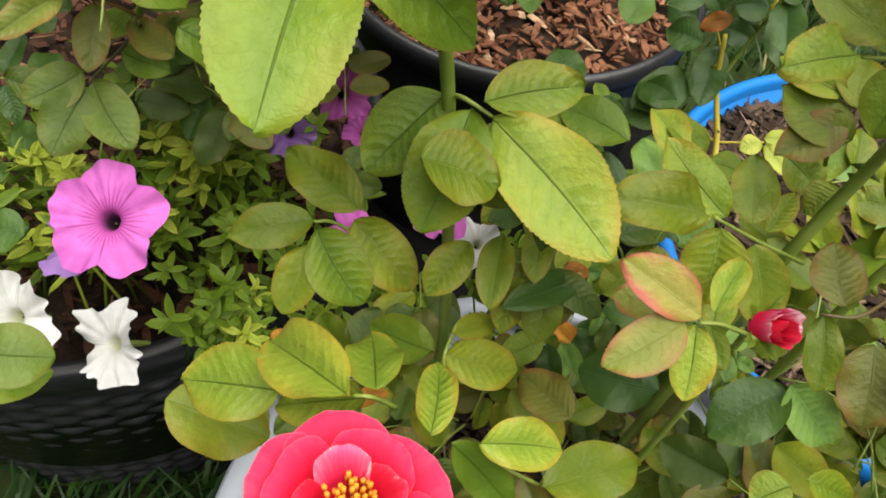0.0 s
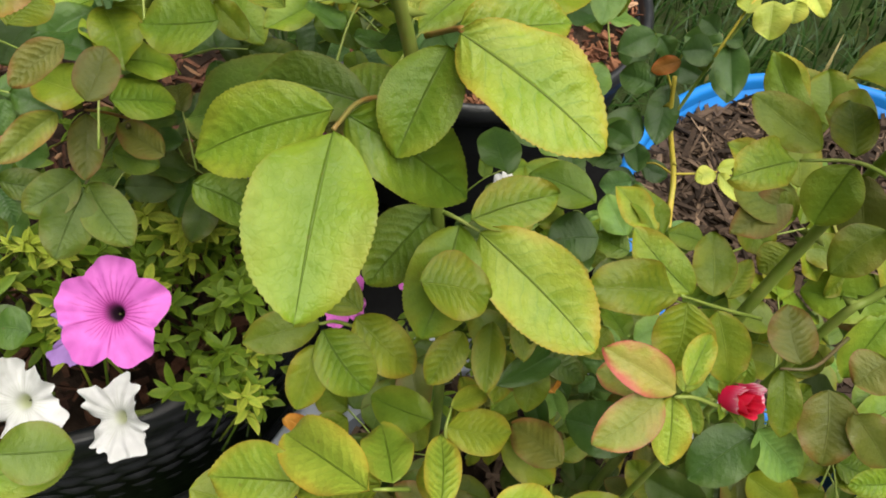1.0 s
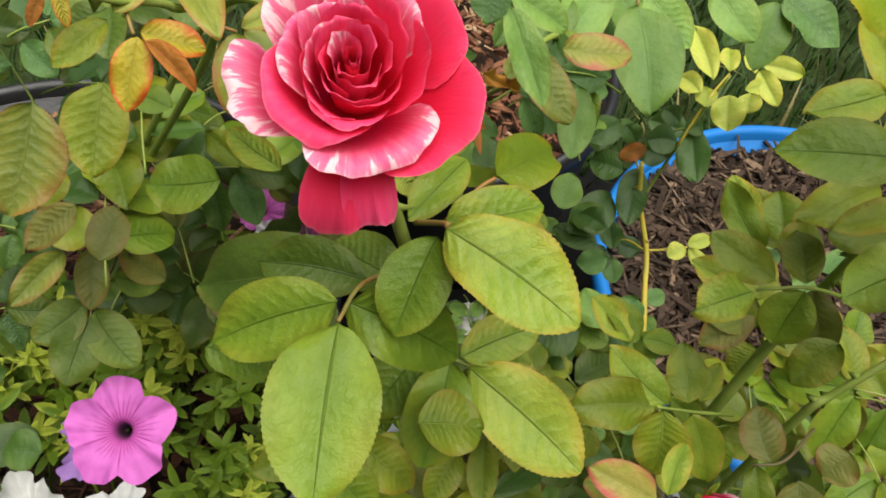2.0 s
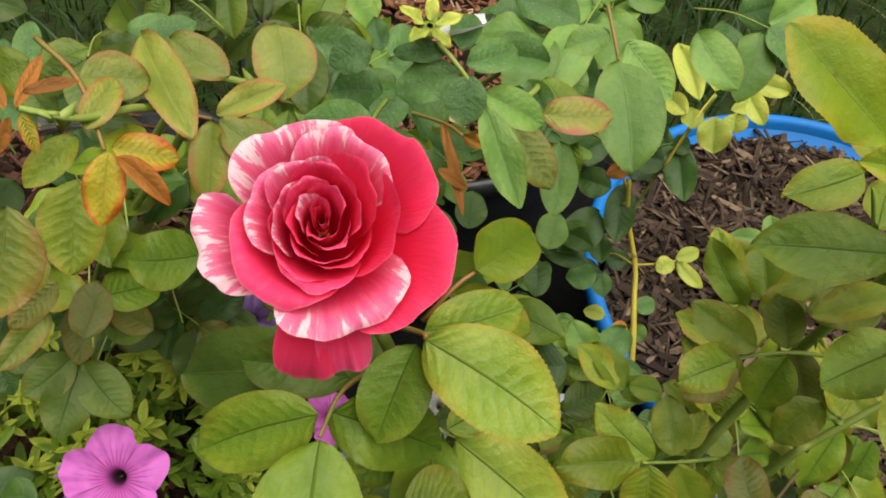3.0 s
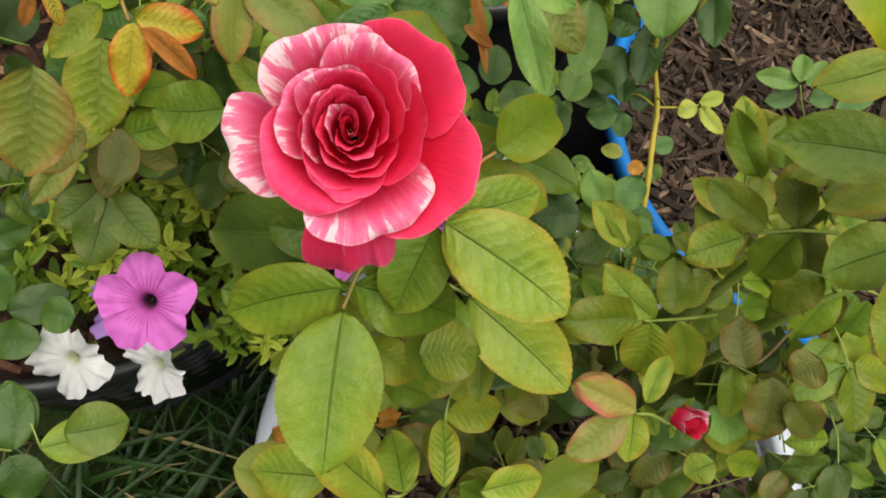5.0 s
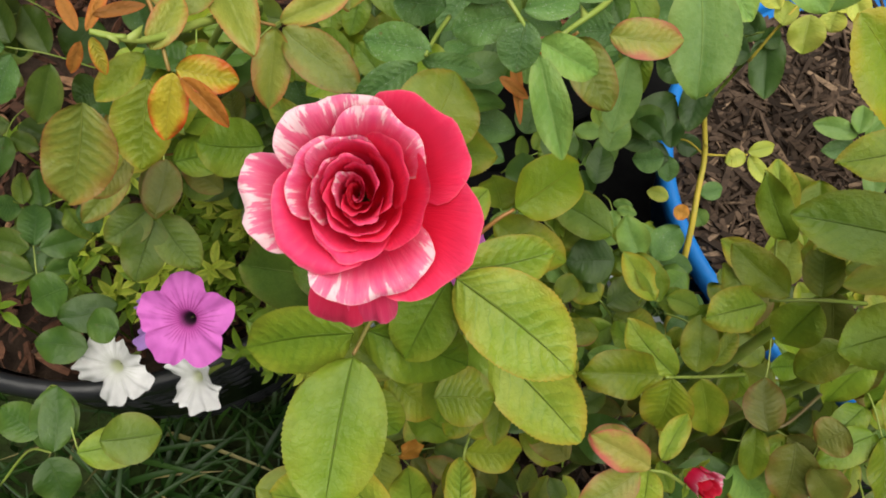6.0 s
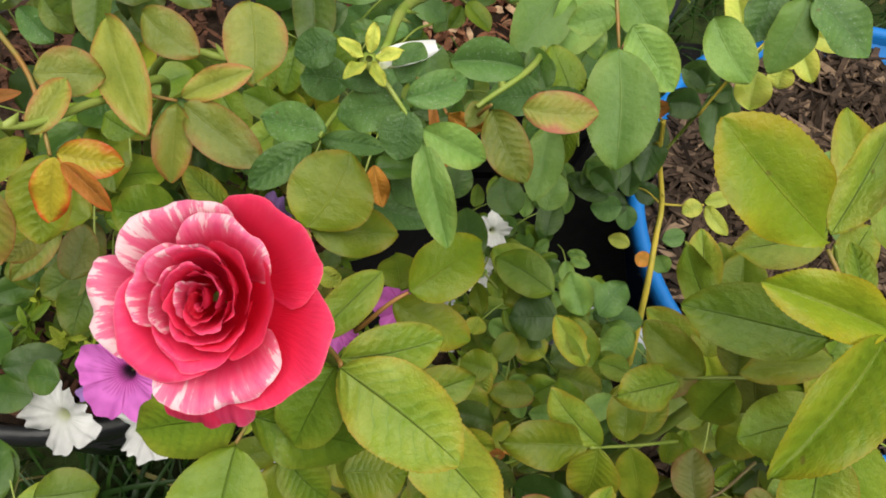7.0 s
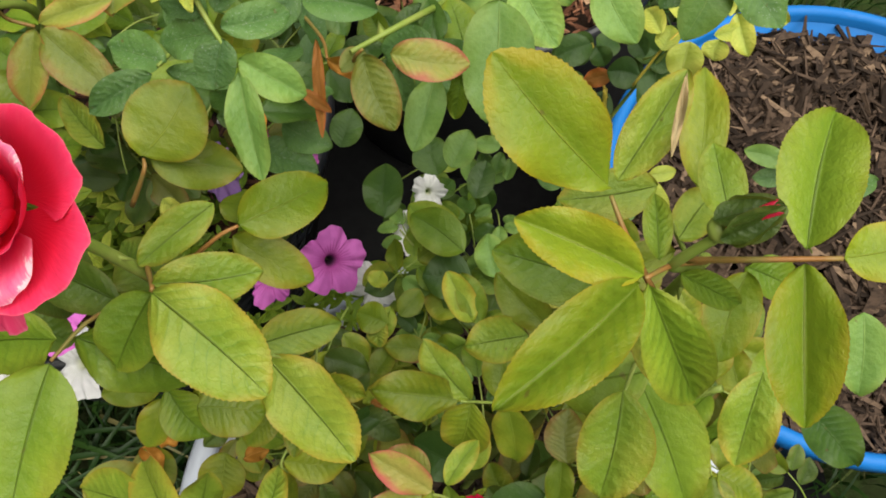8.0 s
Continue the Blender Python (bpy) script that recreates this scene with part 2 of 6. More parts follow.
ROSE = {
    "red": petal_material("petal_red", (0.72, 0.007, 0.038), (0.83, 0.042, 0.130), (0.88, 0.40, 0.47), 0.20),
    "pink": petal_material("petal_pink", (0.74, 0.012, 0.066), (0.84, 0.115, 0.290), (0.90, 0.68, 0.72), 0.95),
    "white": petal_material("petal_striped", (0.72, 0.014, 0.075), (0.82, 0.125, 0.300), (0.92, 0.74, 0.78), 1.20),
    "scarlet": petal_material("petal_scarlet", (0.62, 0.007, 0.028), (0.74, 0.024, 0.075), (0.88, 0.42, 0.46), 0.25),
    "coral": petal_material("petal_coral", (0.74, 0.009, 0.046), (0.84, 0.062, 0.190), (0.92, 0.50, 0.56), 0.40),
}


def petunia_material(name, main, vein, throat):
    n = Nodes(name)
    u, v, _ = n.split(n.coords("UV"))
    ob = n.coords("Object")
    wig = n.math("MULTIPLY", n.math("SUBTRACT", n.noise(ob, 160.0, 2.0), 0.5), 0.5)
    ph = n.math("FRACT", n.math("ADD", n.math("MULTIPLY", u, 35.0), wig))
    d = n.math("ABSOLUTE", n.math("SUBTRACT", ph, 0.5))
    line = n.math("MULTIPLY", n.ramp(d, 0.22, 0.03), n.ramp(v, n.ramp(n.noise(ob, 90.0, 1.0), 0.35, 0.65, 0.45, 0.95), 0.15))
    ph5 = n.math("ABSOLUTE", n.math("SUBTRACT", n.math("FRACT", n.math("MULTIPLY", u, 5.0)), 0.5))
    rib = n.math("MULTIPLY", n.ramp(ph5, 0.035, 0.0), n.ramp(v, 1.0, 0.5))
    col = n.mix(n.ramp(n.noise(ob, 70.0, 3.0), 0.3, 0.7), main, tuple(min(1, c * 1.18 + 0.02) for c in main))
    col = n.mix(n.math("MULTIPLY", n.math("MAXIMUM", line, rib), 0.8), col, vein)
    col = n.mix(n.ramp(v, 0.55, 0.10, 0.0, 0.45), col, vein)
    col = n.mix(n.ramp(v, 0.17, 0.05), col, throat)
    n.bump(n.math("ADD", n.math("MULTIPLY", rib, -1.0), n.noise(ob, 240.0, 3.0)), 0.4, 0.001)
    return n.finish(col, 0.6, 0.25, 0.25)


PETUNIA = {
    "pink": petunia_material("petunia_pink", (0.60, 0.135, 0.52), (0.31, 0.008, 0.17), (0.045, 0.02, 0.04)),
    "purple": petunia_material("petunia_purple", (0.33, 0.18, 0.50), (0.16, 0.04, 0.28), (0.05, 0.03, 0.06)),
    "white": petunia_material("petunia_white", (0.74, 0.74, 0.75), (0.64, 0.66, 0.60), (0.64, 0.68, 0.44)),
}


def plastic_material(name, colour, rough, scratch=0.3, shine=0.5):
    n = Nodes(name)
    ob = n.coords("Object")
    big = n.noise(ob, 7.0, 4.0)
    fine = n.noise(n.scaled(ob, (60, 60, 300)), 1.0, 4.0)
    dirt = n.ramp(big, 0.45, 0.75)
    col = n.mix(n.math("MULTIPLY", dirt, 0.4), colour, tuple(0.75 * c + 0.012 for c in colour))
    col = n.mix(n.math("MULTIPLY", n.ramp(fine, 0.62, 0.8), scratch), col, tuple(min(1, 1.3 * c + 0.05) for c in colour))
    n.bump(n.math("ADD", fine, n.math("MULTIPLY", big, 2.0)), 0.25, 0.001)
    return n.finish(col, n.ramp(fine, 0.3, 0.7, rough - 0.06, rough + 0.12), shine)


BLUE_PLASTIC = plastic_material("blue_plastic", (0.010, 0.155, 0.49), 0.48, 0.10, 0.22)
BLACK_PLASTIC = plastic_material("black_plastic", (0.016, 0.017, 0.019), 0.36, 0.35)
WHITE_PLASTIC = plastic_material("white_plastic", (0.43, 0.47, 0.54), 0.45, 0.2)
# black cloth, darkened further so its colour holds the shade between the pots
WEED_CLOTH_SHADE = plastic_material("weed_cloth_shade", (0.006, 0.006, 0.0065), 0.85, 0.10, 0.12)


def chip_material(name, a, b, c):
    n = Nodes(name)
    r = n.island()
    ob = n.coords("Object")
    grain = n.noise(n.scaled(ob, (90, 160, 260)), 1.0, 4.0, 0.65)
    col = n.mix(n.ramp(r, 0.0, 0.75), a, b)
    col = n.mix(n.ramp(r, 0.86, 1.0), col, c)
    col = n.mix(n.math("MULTIPLY", n.ramp(grain, 0.4, 0.7), 0.6), col, tuple(0.45 * x for x in a))
    n.bump(grain, 0.6, 0.002)
    return n.finish(col, 0.85, 0.2)


MULCH = chip_material("mulch_grey", (0.022, 0.0145, 0.010), (0.088, 0.058, 0.040), (0.25, 0.17, 0.11))
OLD_BARK = chip_material("bark_weathered", (0.035, 0.018, 0.012), (0.105, 0.046, 0.026), (0.30, 0.17, 0.09))
BARK = chip_material("bark_red", (0.10, 0.040, 0.022), (0.24, 0.105, 0.055), (0.50, 0.34, 0.21))


def soil_material(name, a, b):
    n = Nodes(name)
    ob = n.coords("Object")
    k = n.noise(ob, 30.0, 8.0, 0.7)
    n.bump(k, 1.0, 0.01)
    return n.finish(n.mix(n.ramp(k, 0.35, 0.7), a, b), 0.95, 0.1)


SOIL = soil_material("soil", (0.018, 0.012, 0.009), (0.055, 0.036, 0.025))
EARTH = soil_material("earth", (0.022, 0.028, 0.010), (0.034, 0.058, 0.014))


def grass_material():
    n = Nodes("grass_blades")
    r = n.island()
    col = n.mix(r, (0.009, 0.032, 0.004), (0.030, 0.074, 0.010))
    col = n.mix(n.ramp(r, 0.93, 1.0), col, (0.30, 0.25, 0.10))
    return n.finish(col, 0.5, 0.3, 0.2)


GRASS = grass_material()
STAMEN = stem_material("stamen_yellow", (0.70, 0.28, 0.02), (0.50, 0.16, 0.01))


# ---- mesh kit ----
def mesh_object(name, verts, faces, mat, parent=None, label="", uv=None, smooth=True):
    me = bpy.data.meshes.new(name)
    me.from_pydata([tuple(v) for v in verts], [], faces)
    me.materials.append(mat)
    if smooth:
        me.polygons.foreach_set("use_smooth", [True] * len(me.polygons))
    if uv is not None:
        layer = me.uv_layers.new(name="UVMap")
        idx = np.empty(len(me.loops), dtype=np.int32)
        me.loops.foreach_get("vertex_index", idx)
        layer.data.foreach_set("uv", np.asarray(uv, dtype=np.float32)[idx].ravel())
    me.update()
    ob = new(name, me)
    if parent is not None:
        ob.parent = parent
    if label:
        tagged(ob, label)
    return ob


def grid_faces(rows, cols, close=False):
    out = []
    for i in range(rows - 1):
        for j in range(cols if close else cols - 1):
            k = (j + 1) % cols
            out.append((i * cols + j, i * cols + k, (i + 1) * cols + k, (i + 1) * cols + j))
    return out


def lathe(profile, seg=72, wobble=0.0):
    """Verts and faces of a turned profile [(radius, height), ...]."""
    verts = []
    for r, z in profile:
        for k in range(seg):
            a = 2 * math.pi * k / seg
            q = r * (1 + wobble * math.sin(2 * a + 0.7))
            verts.append((q * math.cos(a), q * math.sin(a), z))
    return verts, grid_faces(len(profile), seg, True)


def tube(points, radii, seg=8):
    """A swept round stem through points with a radius at each."""
    pts = [Vector(p) for p in points]
    verts, n = [], len(pts)
    side = Vector((1, 0.3, 0.1))
    for i, p in enumerate(pts):
        d = (pts[min(i + 1, n - 1)] - pts[max(i - 1, 0)]).normalized()
        side = (side - d * side.dot(d)).normalized()
        other = d.cross(side)
        for k in range(seg):
            a = 2 * math.pi * k / seg
            verts.append(p + (side * math.cos(a) + other * math.sin(a)) * radii[i])
    faces = grid_faces(n, seg, True)
    faces.append(tuple(range(seg))[::-1])
    faces.append(tuple(range((n - 1) * seg, n * seg)))
    return verts, faces


def curve_points(ctrl, steps=8):
    """Smooth points through a few control points."""
    c = [Vector(p) for p in ctrl]
    if len(c) == 2:
        return [c[0].lerp(c[1], i / steps) for i in range(steps + 1)]
    c = [c[0] * 2 - c[1]] + c + [c[-1] * 2 - c[-2]]
    out = []
    for i in range(1, len(c) - 2):
        p0, p1, p2, p3 = c[i - 1:i + 3]
        for s in range(steps):
            t = s / steps
            out.append(0.5 * (2 * p1 + (p2 - p0) * t + (2 * p0 - 5 * p1 + 4 * p2 - p3) * t * t + (3 * p1 - p0 - 3 * p2 + p3) * t ** 3))
    out.append(c[-2])
    return out


def thing(name, at, label, category, group="", kind=""):
    """An empty at the base of a thing made of parts."""
    ob = new(name)
    ob.location = at
    ob.empty_display_size = 0.02
    return tagged(ob, label, category, group, kind)


def local(parent, p):
    """World point into the space of a part at most two levels deep; parents are never turned."""
    q = Vector(p)
    while parent is not None:
        q = q - parent.location
        parent = parent.parent
    return q


# ---- plant kit ----
rng = random.Random(7)
VIEW = Vector((0.0, -0.42, 0.91))


ACROSS = (-1.0, -0.74, -0.42, -0.09, 0.0, 0.09, 0.42, 0.74, 1.0)


def leaf_shape(length, width, fold=0.18, droop=0.12, wave=0.05, skew=1.0, seed=0):
    """Finely toothed oval blade along +x, face to +z, base at 0: two bulged halves that meet in a crease. Returns verts, faces, uv."""
    r = random.Random(seed)
    nu = 58
    ph, ph2 = r.uniform(0, 6.28), r.uniform(0, 6.28)
    bend, twist = r.uniform(-0.05, 0.05), r.uniform(-0.40, 0.40)
    lop = r.uniform(-0.06, 0.06)
    tooth = [r.uniform(0.4, 1.3) for _ in range(nu + 1)]
    verts, uv = [], []
    for i in range(nu + 1):
        u = i / nu
        q = u ** skew
        w = (1 - abs(2 * q - 1) ** 2.15) ** 0.66 * (1 - 0.17 * max(0.0, (u - 0.78) / 0.22) ** 2) if 0 < u < 1 else 0.0
        w *= 0.492 * width * (1.0 - 0.12 * (u - 0.4))
        saw = 0.0 if i % 2 == 0 else 1.0
        for s in ACROSS:
            edge = abs(s)
            ww = w * (1 + lop * (1 if s > 0 else -1)) * (1 + (0.024 * saw * tooth[i] - 0.010) * (edge > 0.99))
            y = s * ww + bend * length * math.sin(math.pi * u)
            z = fold * (1.45 * edge - 0.62 * edge * edge) * w - droop * length * (u * u) + wave * width * s * math.sin(9 * u + ph + (1.5 if s > 0 else 0)) * edge
            z += 0.03 * width * math.sin(14 * u + ph2 + 2 * s) * edge * edge + twist * y * (u - 0.4)
            verts.append((u * length + (0.007 * length * saw if edge > 0.99 else 0), y, z))
            uv.append((u, s * 0.5 + 0.5))
    return verts, grid_faces(nu + 1, len(ACROSS)), uv


SHAPES = {}


def shape_mesh(key):
    """Unit blades, shared between leaflets of the same make."""
    if key not in SHAPES:
        kind, seed = key
        fold, droop, wave, ratio, skew = {"flat": (0.18, 0.09, 0.06, 0.66, 1.0), "cup": (0.38, 0.12, 0.06, 0.66, 1.05), "arch": (0.20, 0.24, 0.08, 0.66, 0.92),
                                    "curl": (0.28, 0.16, 0.16, 0.66, 1.0), "slim": (0.22, 0.10, 0.05, 0.5, 1.0), "crumple": (0.9, -0.25, 0.45, 0.6, 1.0), "shut": (0.95, 0.12, 0.05, 0.5, 1.0),
                                    "vee": (0.75, 0.14, 0.04, 0.62, 1.1), "ob": (0.22, 0.10, 0.05, 0.7, 1.22)}[kind]
        v, f, uv = leaf_shape(1.0, ratio, fold, droop, wave, skew, seed)
        SHAPES[key] = (v, f, uv, ratio)
    return SHAPES[key]


BLADES = {}


def blade_data(kind, seed, mat):
    key = (kind, seed, mat.name)
    if key not in BLADES:
        v, f, uv, ratio = shape_mesh((kind, seed))
        ob = mesh_object("leaflet", v, f, mat, uv=uv)
        BLADES[key] = (ob.data, ratio)
        bpy.data.objects.remove(ob)
    return BLADES[key]


def leaflet(parent, base, tip, width, tone, kind="flat", face=None, name="leaflet", label=""):
    """One blade from base to tip, width in metres, its upper side turned towards face."""
    b, t = Vector(base), Vector(tip)
    x = t - b
    size = x.length
    x.normalize()
    f = Vector(face) if face else VIEW + Vector((rng.uniform(-0.3, 0.3), rng.uniform(-0.3, 0.3), 0))
    z = (f - x * f.dot(x)).normalized()
    y = z.cross(x)
    data, ratio = blade_data(kind, rng.randrange(6), LEAF[tone])
    ob = new(name, data)
    ob.parent = parent
    m = Matrix((x, y, z)).transposed().to_4x4()
    sy = width / ratio
    ob.matrix_basis = Matrix.Translation(local(parent, b)) @ m @ Matrix.Diagonal((size, sy, (size + sy) / 2, 1))
    if label:
        tagged(ob, label)
    return ob


def part_mesh(name, verts, faces, mat, parent, label="", uv=None):
    """A mesh in world coordinates, linked under its parent."""
    base = local(parent, (0, 0, 0))
    return mesh_object(name, [Vector(v) + base for v in verts], faces, mat, parent, label, uv)


def cane(bush, ctrl, r0, r1, mat="green", thorns=0, name="stem"):
    pts = curve_points(ctrl, 8)
    n = len(pts)
    v, f = tube(pts, [r0 + (r1 - r0) * i / (n - 1) for i in range(n)], 10)
    v = list(v)
    for k in range(thorns):
        i = rng.randrange(1, n - 1)
        d = (pts[i + 1] - pts[i - 1]).normalized()
        out = (Vector((rng.gauss(0, 1), rng.gauss(0, 1), rng.gauss(0, 0.4)))).cross(d).normalized()
        s = d.cross(out)
        q = len(v)
        c = pts[i] + out * r1 * 0.7
        v += [c + d * 0.003, c - d * 0.003, c + s * 0.0012, c - s * 0.0012, c + out * 0.006 - d * 0.002]
        f += [(q, q + 2, q + 4), (q + 2, q + 1, q + 4), (q + 1, q + 3, q + 4), (q + 3, q, q + 4)]
    return part_mesh(name, v, f, STEM[mat], bush)


def stalk(bush, ctrl, r=0.0009, mat="green", name="leaf"):
    """The leaf stalk that carries the leaflets: a mesh whose origin lies at its foot."""
    pts = curve_points(ctrl, 5)
    foot = pts[0].copy()
    n = len(pts)
    v, f = tube([p - foot for p in pts], [r * (1.25 - 0.5 * i / n) for i in range(n)], 6)
    ob = mesh_object(name, v, f, STEM[mat], bush)
    ob.location = local(bush, foot)
    return ob


def spray(bush, foot, node, tip, tone, count=5, size=0.04, kind="flat", stem="green", face=None, vary=None):
    """A whole rose leaf: stalk from foot to node, an end leaflet from node to tip and side pairs below it."""
    foot, node, tip = Vector(foot), Vector(node), Vector(tip)
    ob = stalk(bush, (foot, foot.lerp(node, 0.5) + Vector((0, 0, 0.004)), node), 0.0006, stem)
    axis = (tip - node).normalized()
    f = (Vector(face) if face else VIEW + Vector((rng.uniform(-0.35, 0.35), rng.uniform(-0.35, 0.35), 0))).normalized()
    side = axis.cross(f).normalized()
    tones = vary or [tone]
    length = (tip - node).length
    leaflet(ob, node, tip, length * rng.uniform(0.6, 0.7), rng.choice(tones), kind, f)
    back = (foot - node)
    for k in range((count - 1) // 2):
        at = node + back * (0.08 + 0.42 * k)
        for s in (1, -1):
            d = (axis * rng.uniform(0.25, 0.6) + side * s).normalized() + Vector((0, 0, rng.uniform(-0.2, 0.15)))
            ln = length * rng.uniform(0.72, 0.95)
            a = at + d * 0.004
            leaflet(ob, a, a + d * ln, ln * rng.uniform(0.6, 0.72), rng.choice(tones), kind, f + Vector((rng.uniform(-.3, .3), rng.uniform(-.3, .3), 0)))
    return ob


def petal(parent, ang, hw, r0, r1, h0, h1, curl, tone, seed, axes, lean=0.0, ruffle=0.06, bowl=0.0):
    """One rose petal: a cupped sheet that rises from radius r0 at height h0 to r1 at h1 and rolls out at the margin."""
    r = random.Random(seed)
    c, ex, ey, ez = axes
    nu, nv = 20, 14
    ph, ph2 = r.uniform(0, 6.28), r.uniform(0, 6.28)
    verts, uv = [], []
    for i in range(nv + 1):
        v = i / nv
        for j in range(nu + 1):
            u = j / nu * 2 - 1
            span = hw * (0.45 + 0.55 * math.sin(math.pi * min(1, v * 0.62 + 0.12)))
            a = ang + u * span
            top = 1 - 0.16 * abs(u) ** 3.5 + 0.018 * math.sin(6 * u + ph2) + 0.008 * math.sin(17 * u + ph)
            vv = v * top
            rad = r0 + (r1 - r0) * vv ** (1.1 - 0.5 * bowl) * (1 - 0.05 * u * u) + curl * r1 * max(0, vv - 0.62) ** 1.5 * 1.6
            z = h0 + (h1 - h0) * vv ** (0.9 + 0.8 * bowl) - curl * abs(r1) * 1.3 * max(0, vv - 0.68) ** 1.4
            m = max(0, vv - 0.45)
            z += ruffle * r1 * m * math.sin(5.5 * u + ph) + 0.6 * ruffle * r1 * m * math.sin(13 * u + ph2)
            rad += 0.35 * ruffle * r1 * m * math.sin(4.2 * u + ph2)
            z += lean * u * (r1 - r0) * vv
            p = c + (ex * math.cos(a) + ey * math.sin(a)) * rad + ez * z
            verts.append(p)
            uv.append((u * 0.5 + 0.5, v))
    return part_mesh("petal", verts, grid_faces(nv + 1, nu + 1), ROSE[tone], parent, uv=uv)


def bloom_axes(centre, axis):
    ez = Vector(axis).normalized()
    ex = Vector((1, 0, 0))
    ex = (ex - ez * ex.dot(ez)).normalized()
    return Vector(centre), ex, ez.cross(ex), ez


def receptacle(bush, centre, axis, r, name="bloom", label=""):
    """The green cup under a flower, with its sepals as parts to come."""
    c, ex, ey, ez = bloom_axes(centre, axis)
    v = []
    prof = [(0.10, -1.25), (0.55, -1.05), (0.8, -0.7), (0.75, -0.3), (0.3, 0.0)]
    for rr, zz in prof:
        for k in range(12):
            a = k * math.pi / 6
            v.append((ex * math.cos(a) + ey * math.sin(a)) * rr * r + ez * zz * r)
    ob = mesh_object(name, v, grid_faces(5, 12, True), STEM["green"], bush, label)
    ob.location = local(bush, c)
    return ob


# ---- ground ----
def ground_sheet():
    n, half = 60, 60.0
    xs = [half * math.copysign(abs(k / (n / 2) - 1) ** 3, k - n / 2) for k in range(n + 1)]
    v = [(x, y, GROUND + 0.012 * noise.noise((x * 3, y * 3, 0)) * (abs(x) < 5 and abs(y) < 5)) for y in xs for x in xs]
    return tagged(mesh_object("ground", v, grid_faces(n + 1, n + 1), EARTH), "dark earth under the lawn and the pots", "ground", kind="structure")


ground_sheet()


def blades(name, count, label, seed, height=0.09):
    """Lawn grass as one sheet of bent blades, thinning out with the distance from the pots."""
    r = np.random.RandomState(seed)
    verts, faces = [], []
    for _ in range(count):
        far, turn = 3.2 * r.uniform(0, 1) ** 0.85, r.uniform(0, 6.28)
        x, y = 0.15 + far * math.cos(turn), 0.6 + far * math.sin(turn)
        if any((x - px) ** 2 + (y - py) ** 2 < (pr * 0.93) ** 2 for px, py, pr in POT_FEET) or (-0.17 < x < 0.62 and 0.33 < y < 1.1):
            continue
        a, h = r.uniform(0, 6.28), height * r.uniform(0.5, 1.5)
        w, bend = r.uniform(0.0014, 0.0038), r.uniform(0.2, 1.1)
        dx, dy = math.cos(a), math.sin(a)
        q = len(verts)
        for s in range(5):
            t = s / 4
            o = bend * h * t * t
            ww = w * (1 - t ** 2) + 0.0002
            z = GROUND + h * t * (1 - 0.35 * bend * t)
            verts += [(x + dx * o - dy * ww, y + dy * o + dx * ww, z), (x + dx * o + dy * ww, y + dy * o - dx * ww, z)]
        faces += [(q + 2 * s, q + 2 * s + 1, q + 2 * s + 3, q + 2 * s + 2) for s in range(4)]
    return tagged(mesh_object(name, verts, faces, GRASS), label, "grass", kind="stuff")


WHITE_AT, BLUE_AT, LEFT_AT, BACK_AT = (0.136, 0.275), (0.592, 0.670), (-0.335, 0.655), (0.11, 1.01)
POT_FEET = [(*WHITE_AT, 0.21), (*BLUE_AT, 0.24), (*LEFT_AT, 0.235), (*BACK_AT, 0.20)]
blades("grass", 34000, "rough green lawn grass growing round the pots", 3)


# ---- weed cloth between the pots, spread to fill the dark gap in shade ----
def weed_cloth_shade():
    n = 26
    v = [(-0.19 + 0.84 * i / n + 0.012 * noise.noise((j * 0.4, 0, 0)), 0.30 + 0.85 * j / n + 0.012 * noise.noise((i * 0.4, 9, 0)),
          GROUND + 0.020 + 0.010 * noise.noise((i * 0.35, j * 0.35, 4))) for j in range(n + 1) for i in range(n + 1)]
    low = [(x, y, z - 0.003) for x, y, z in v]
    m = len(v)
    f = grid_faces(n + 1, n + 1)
    return tagged(mesh_object("weed_cloth_shade", v + low, f + [tuple(m + k for k in g[::-1]) for g in f], WEED_CLOTH_SHADE), "black woven weed cloth between the pots, near black to stand in for the shade there", "weed cloth", kind="structure")


weed_cloth_shade()


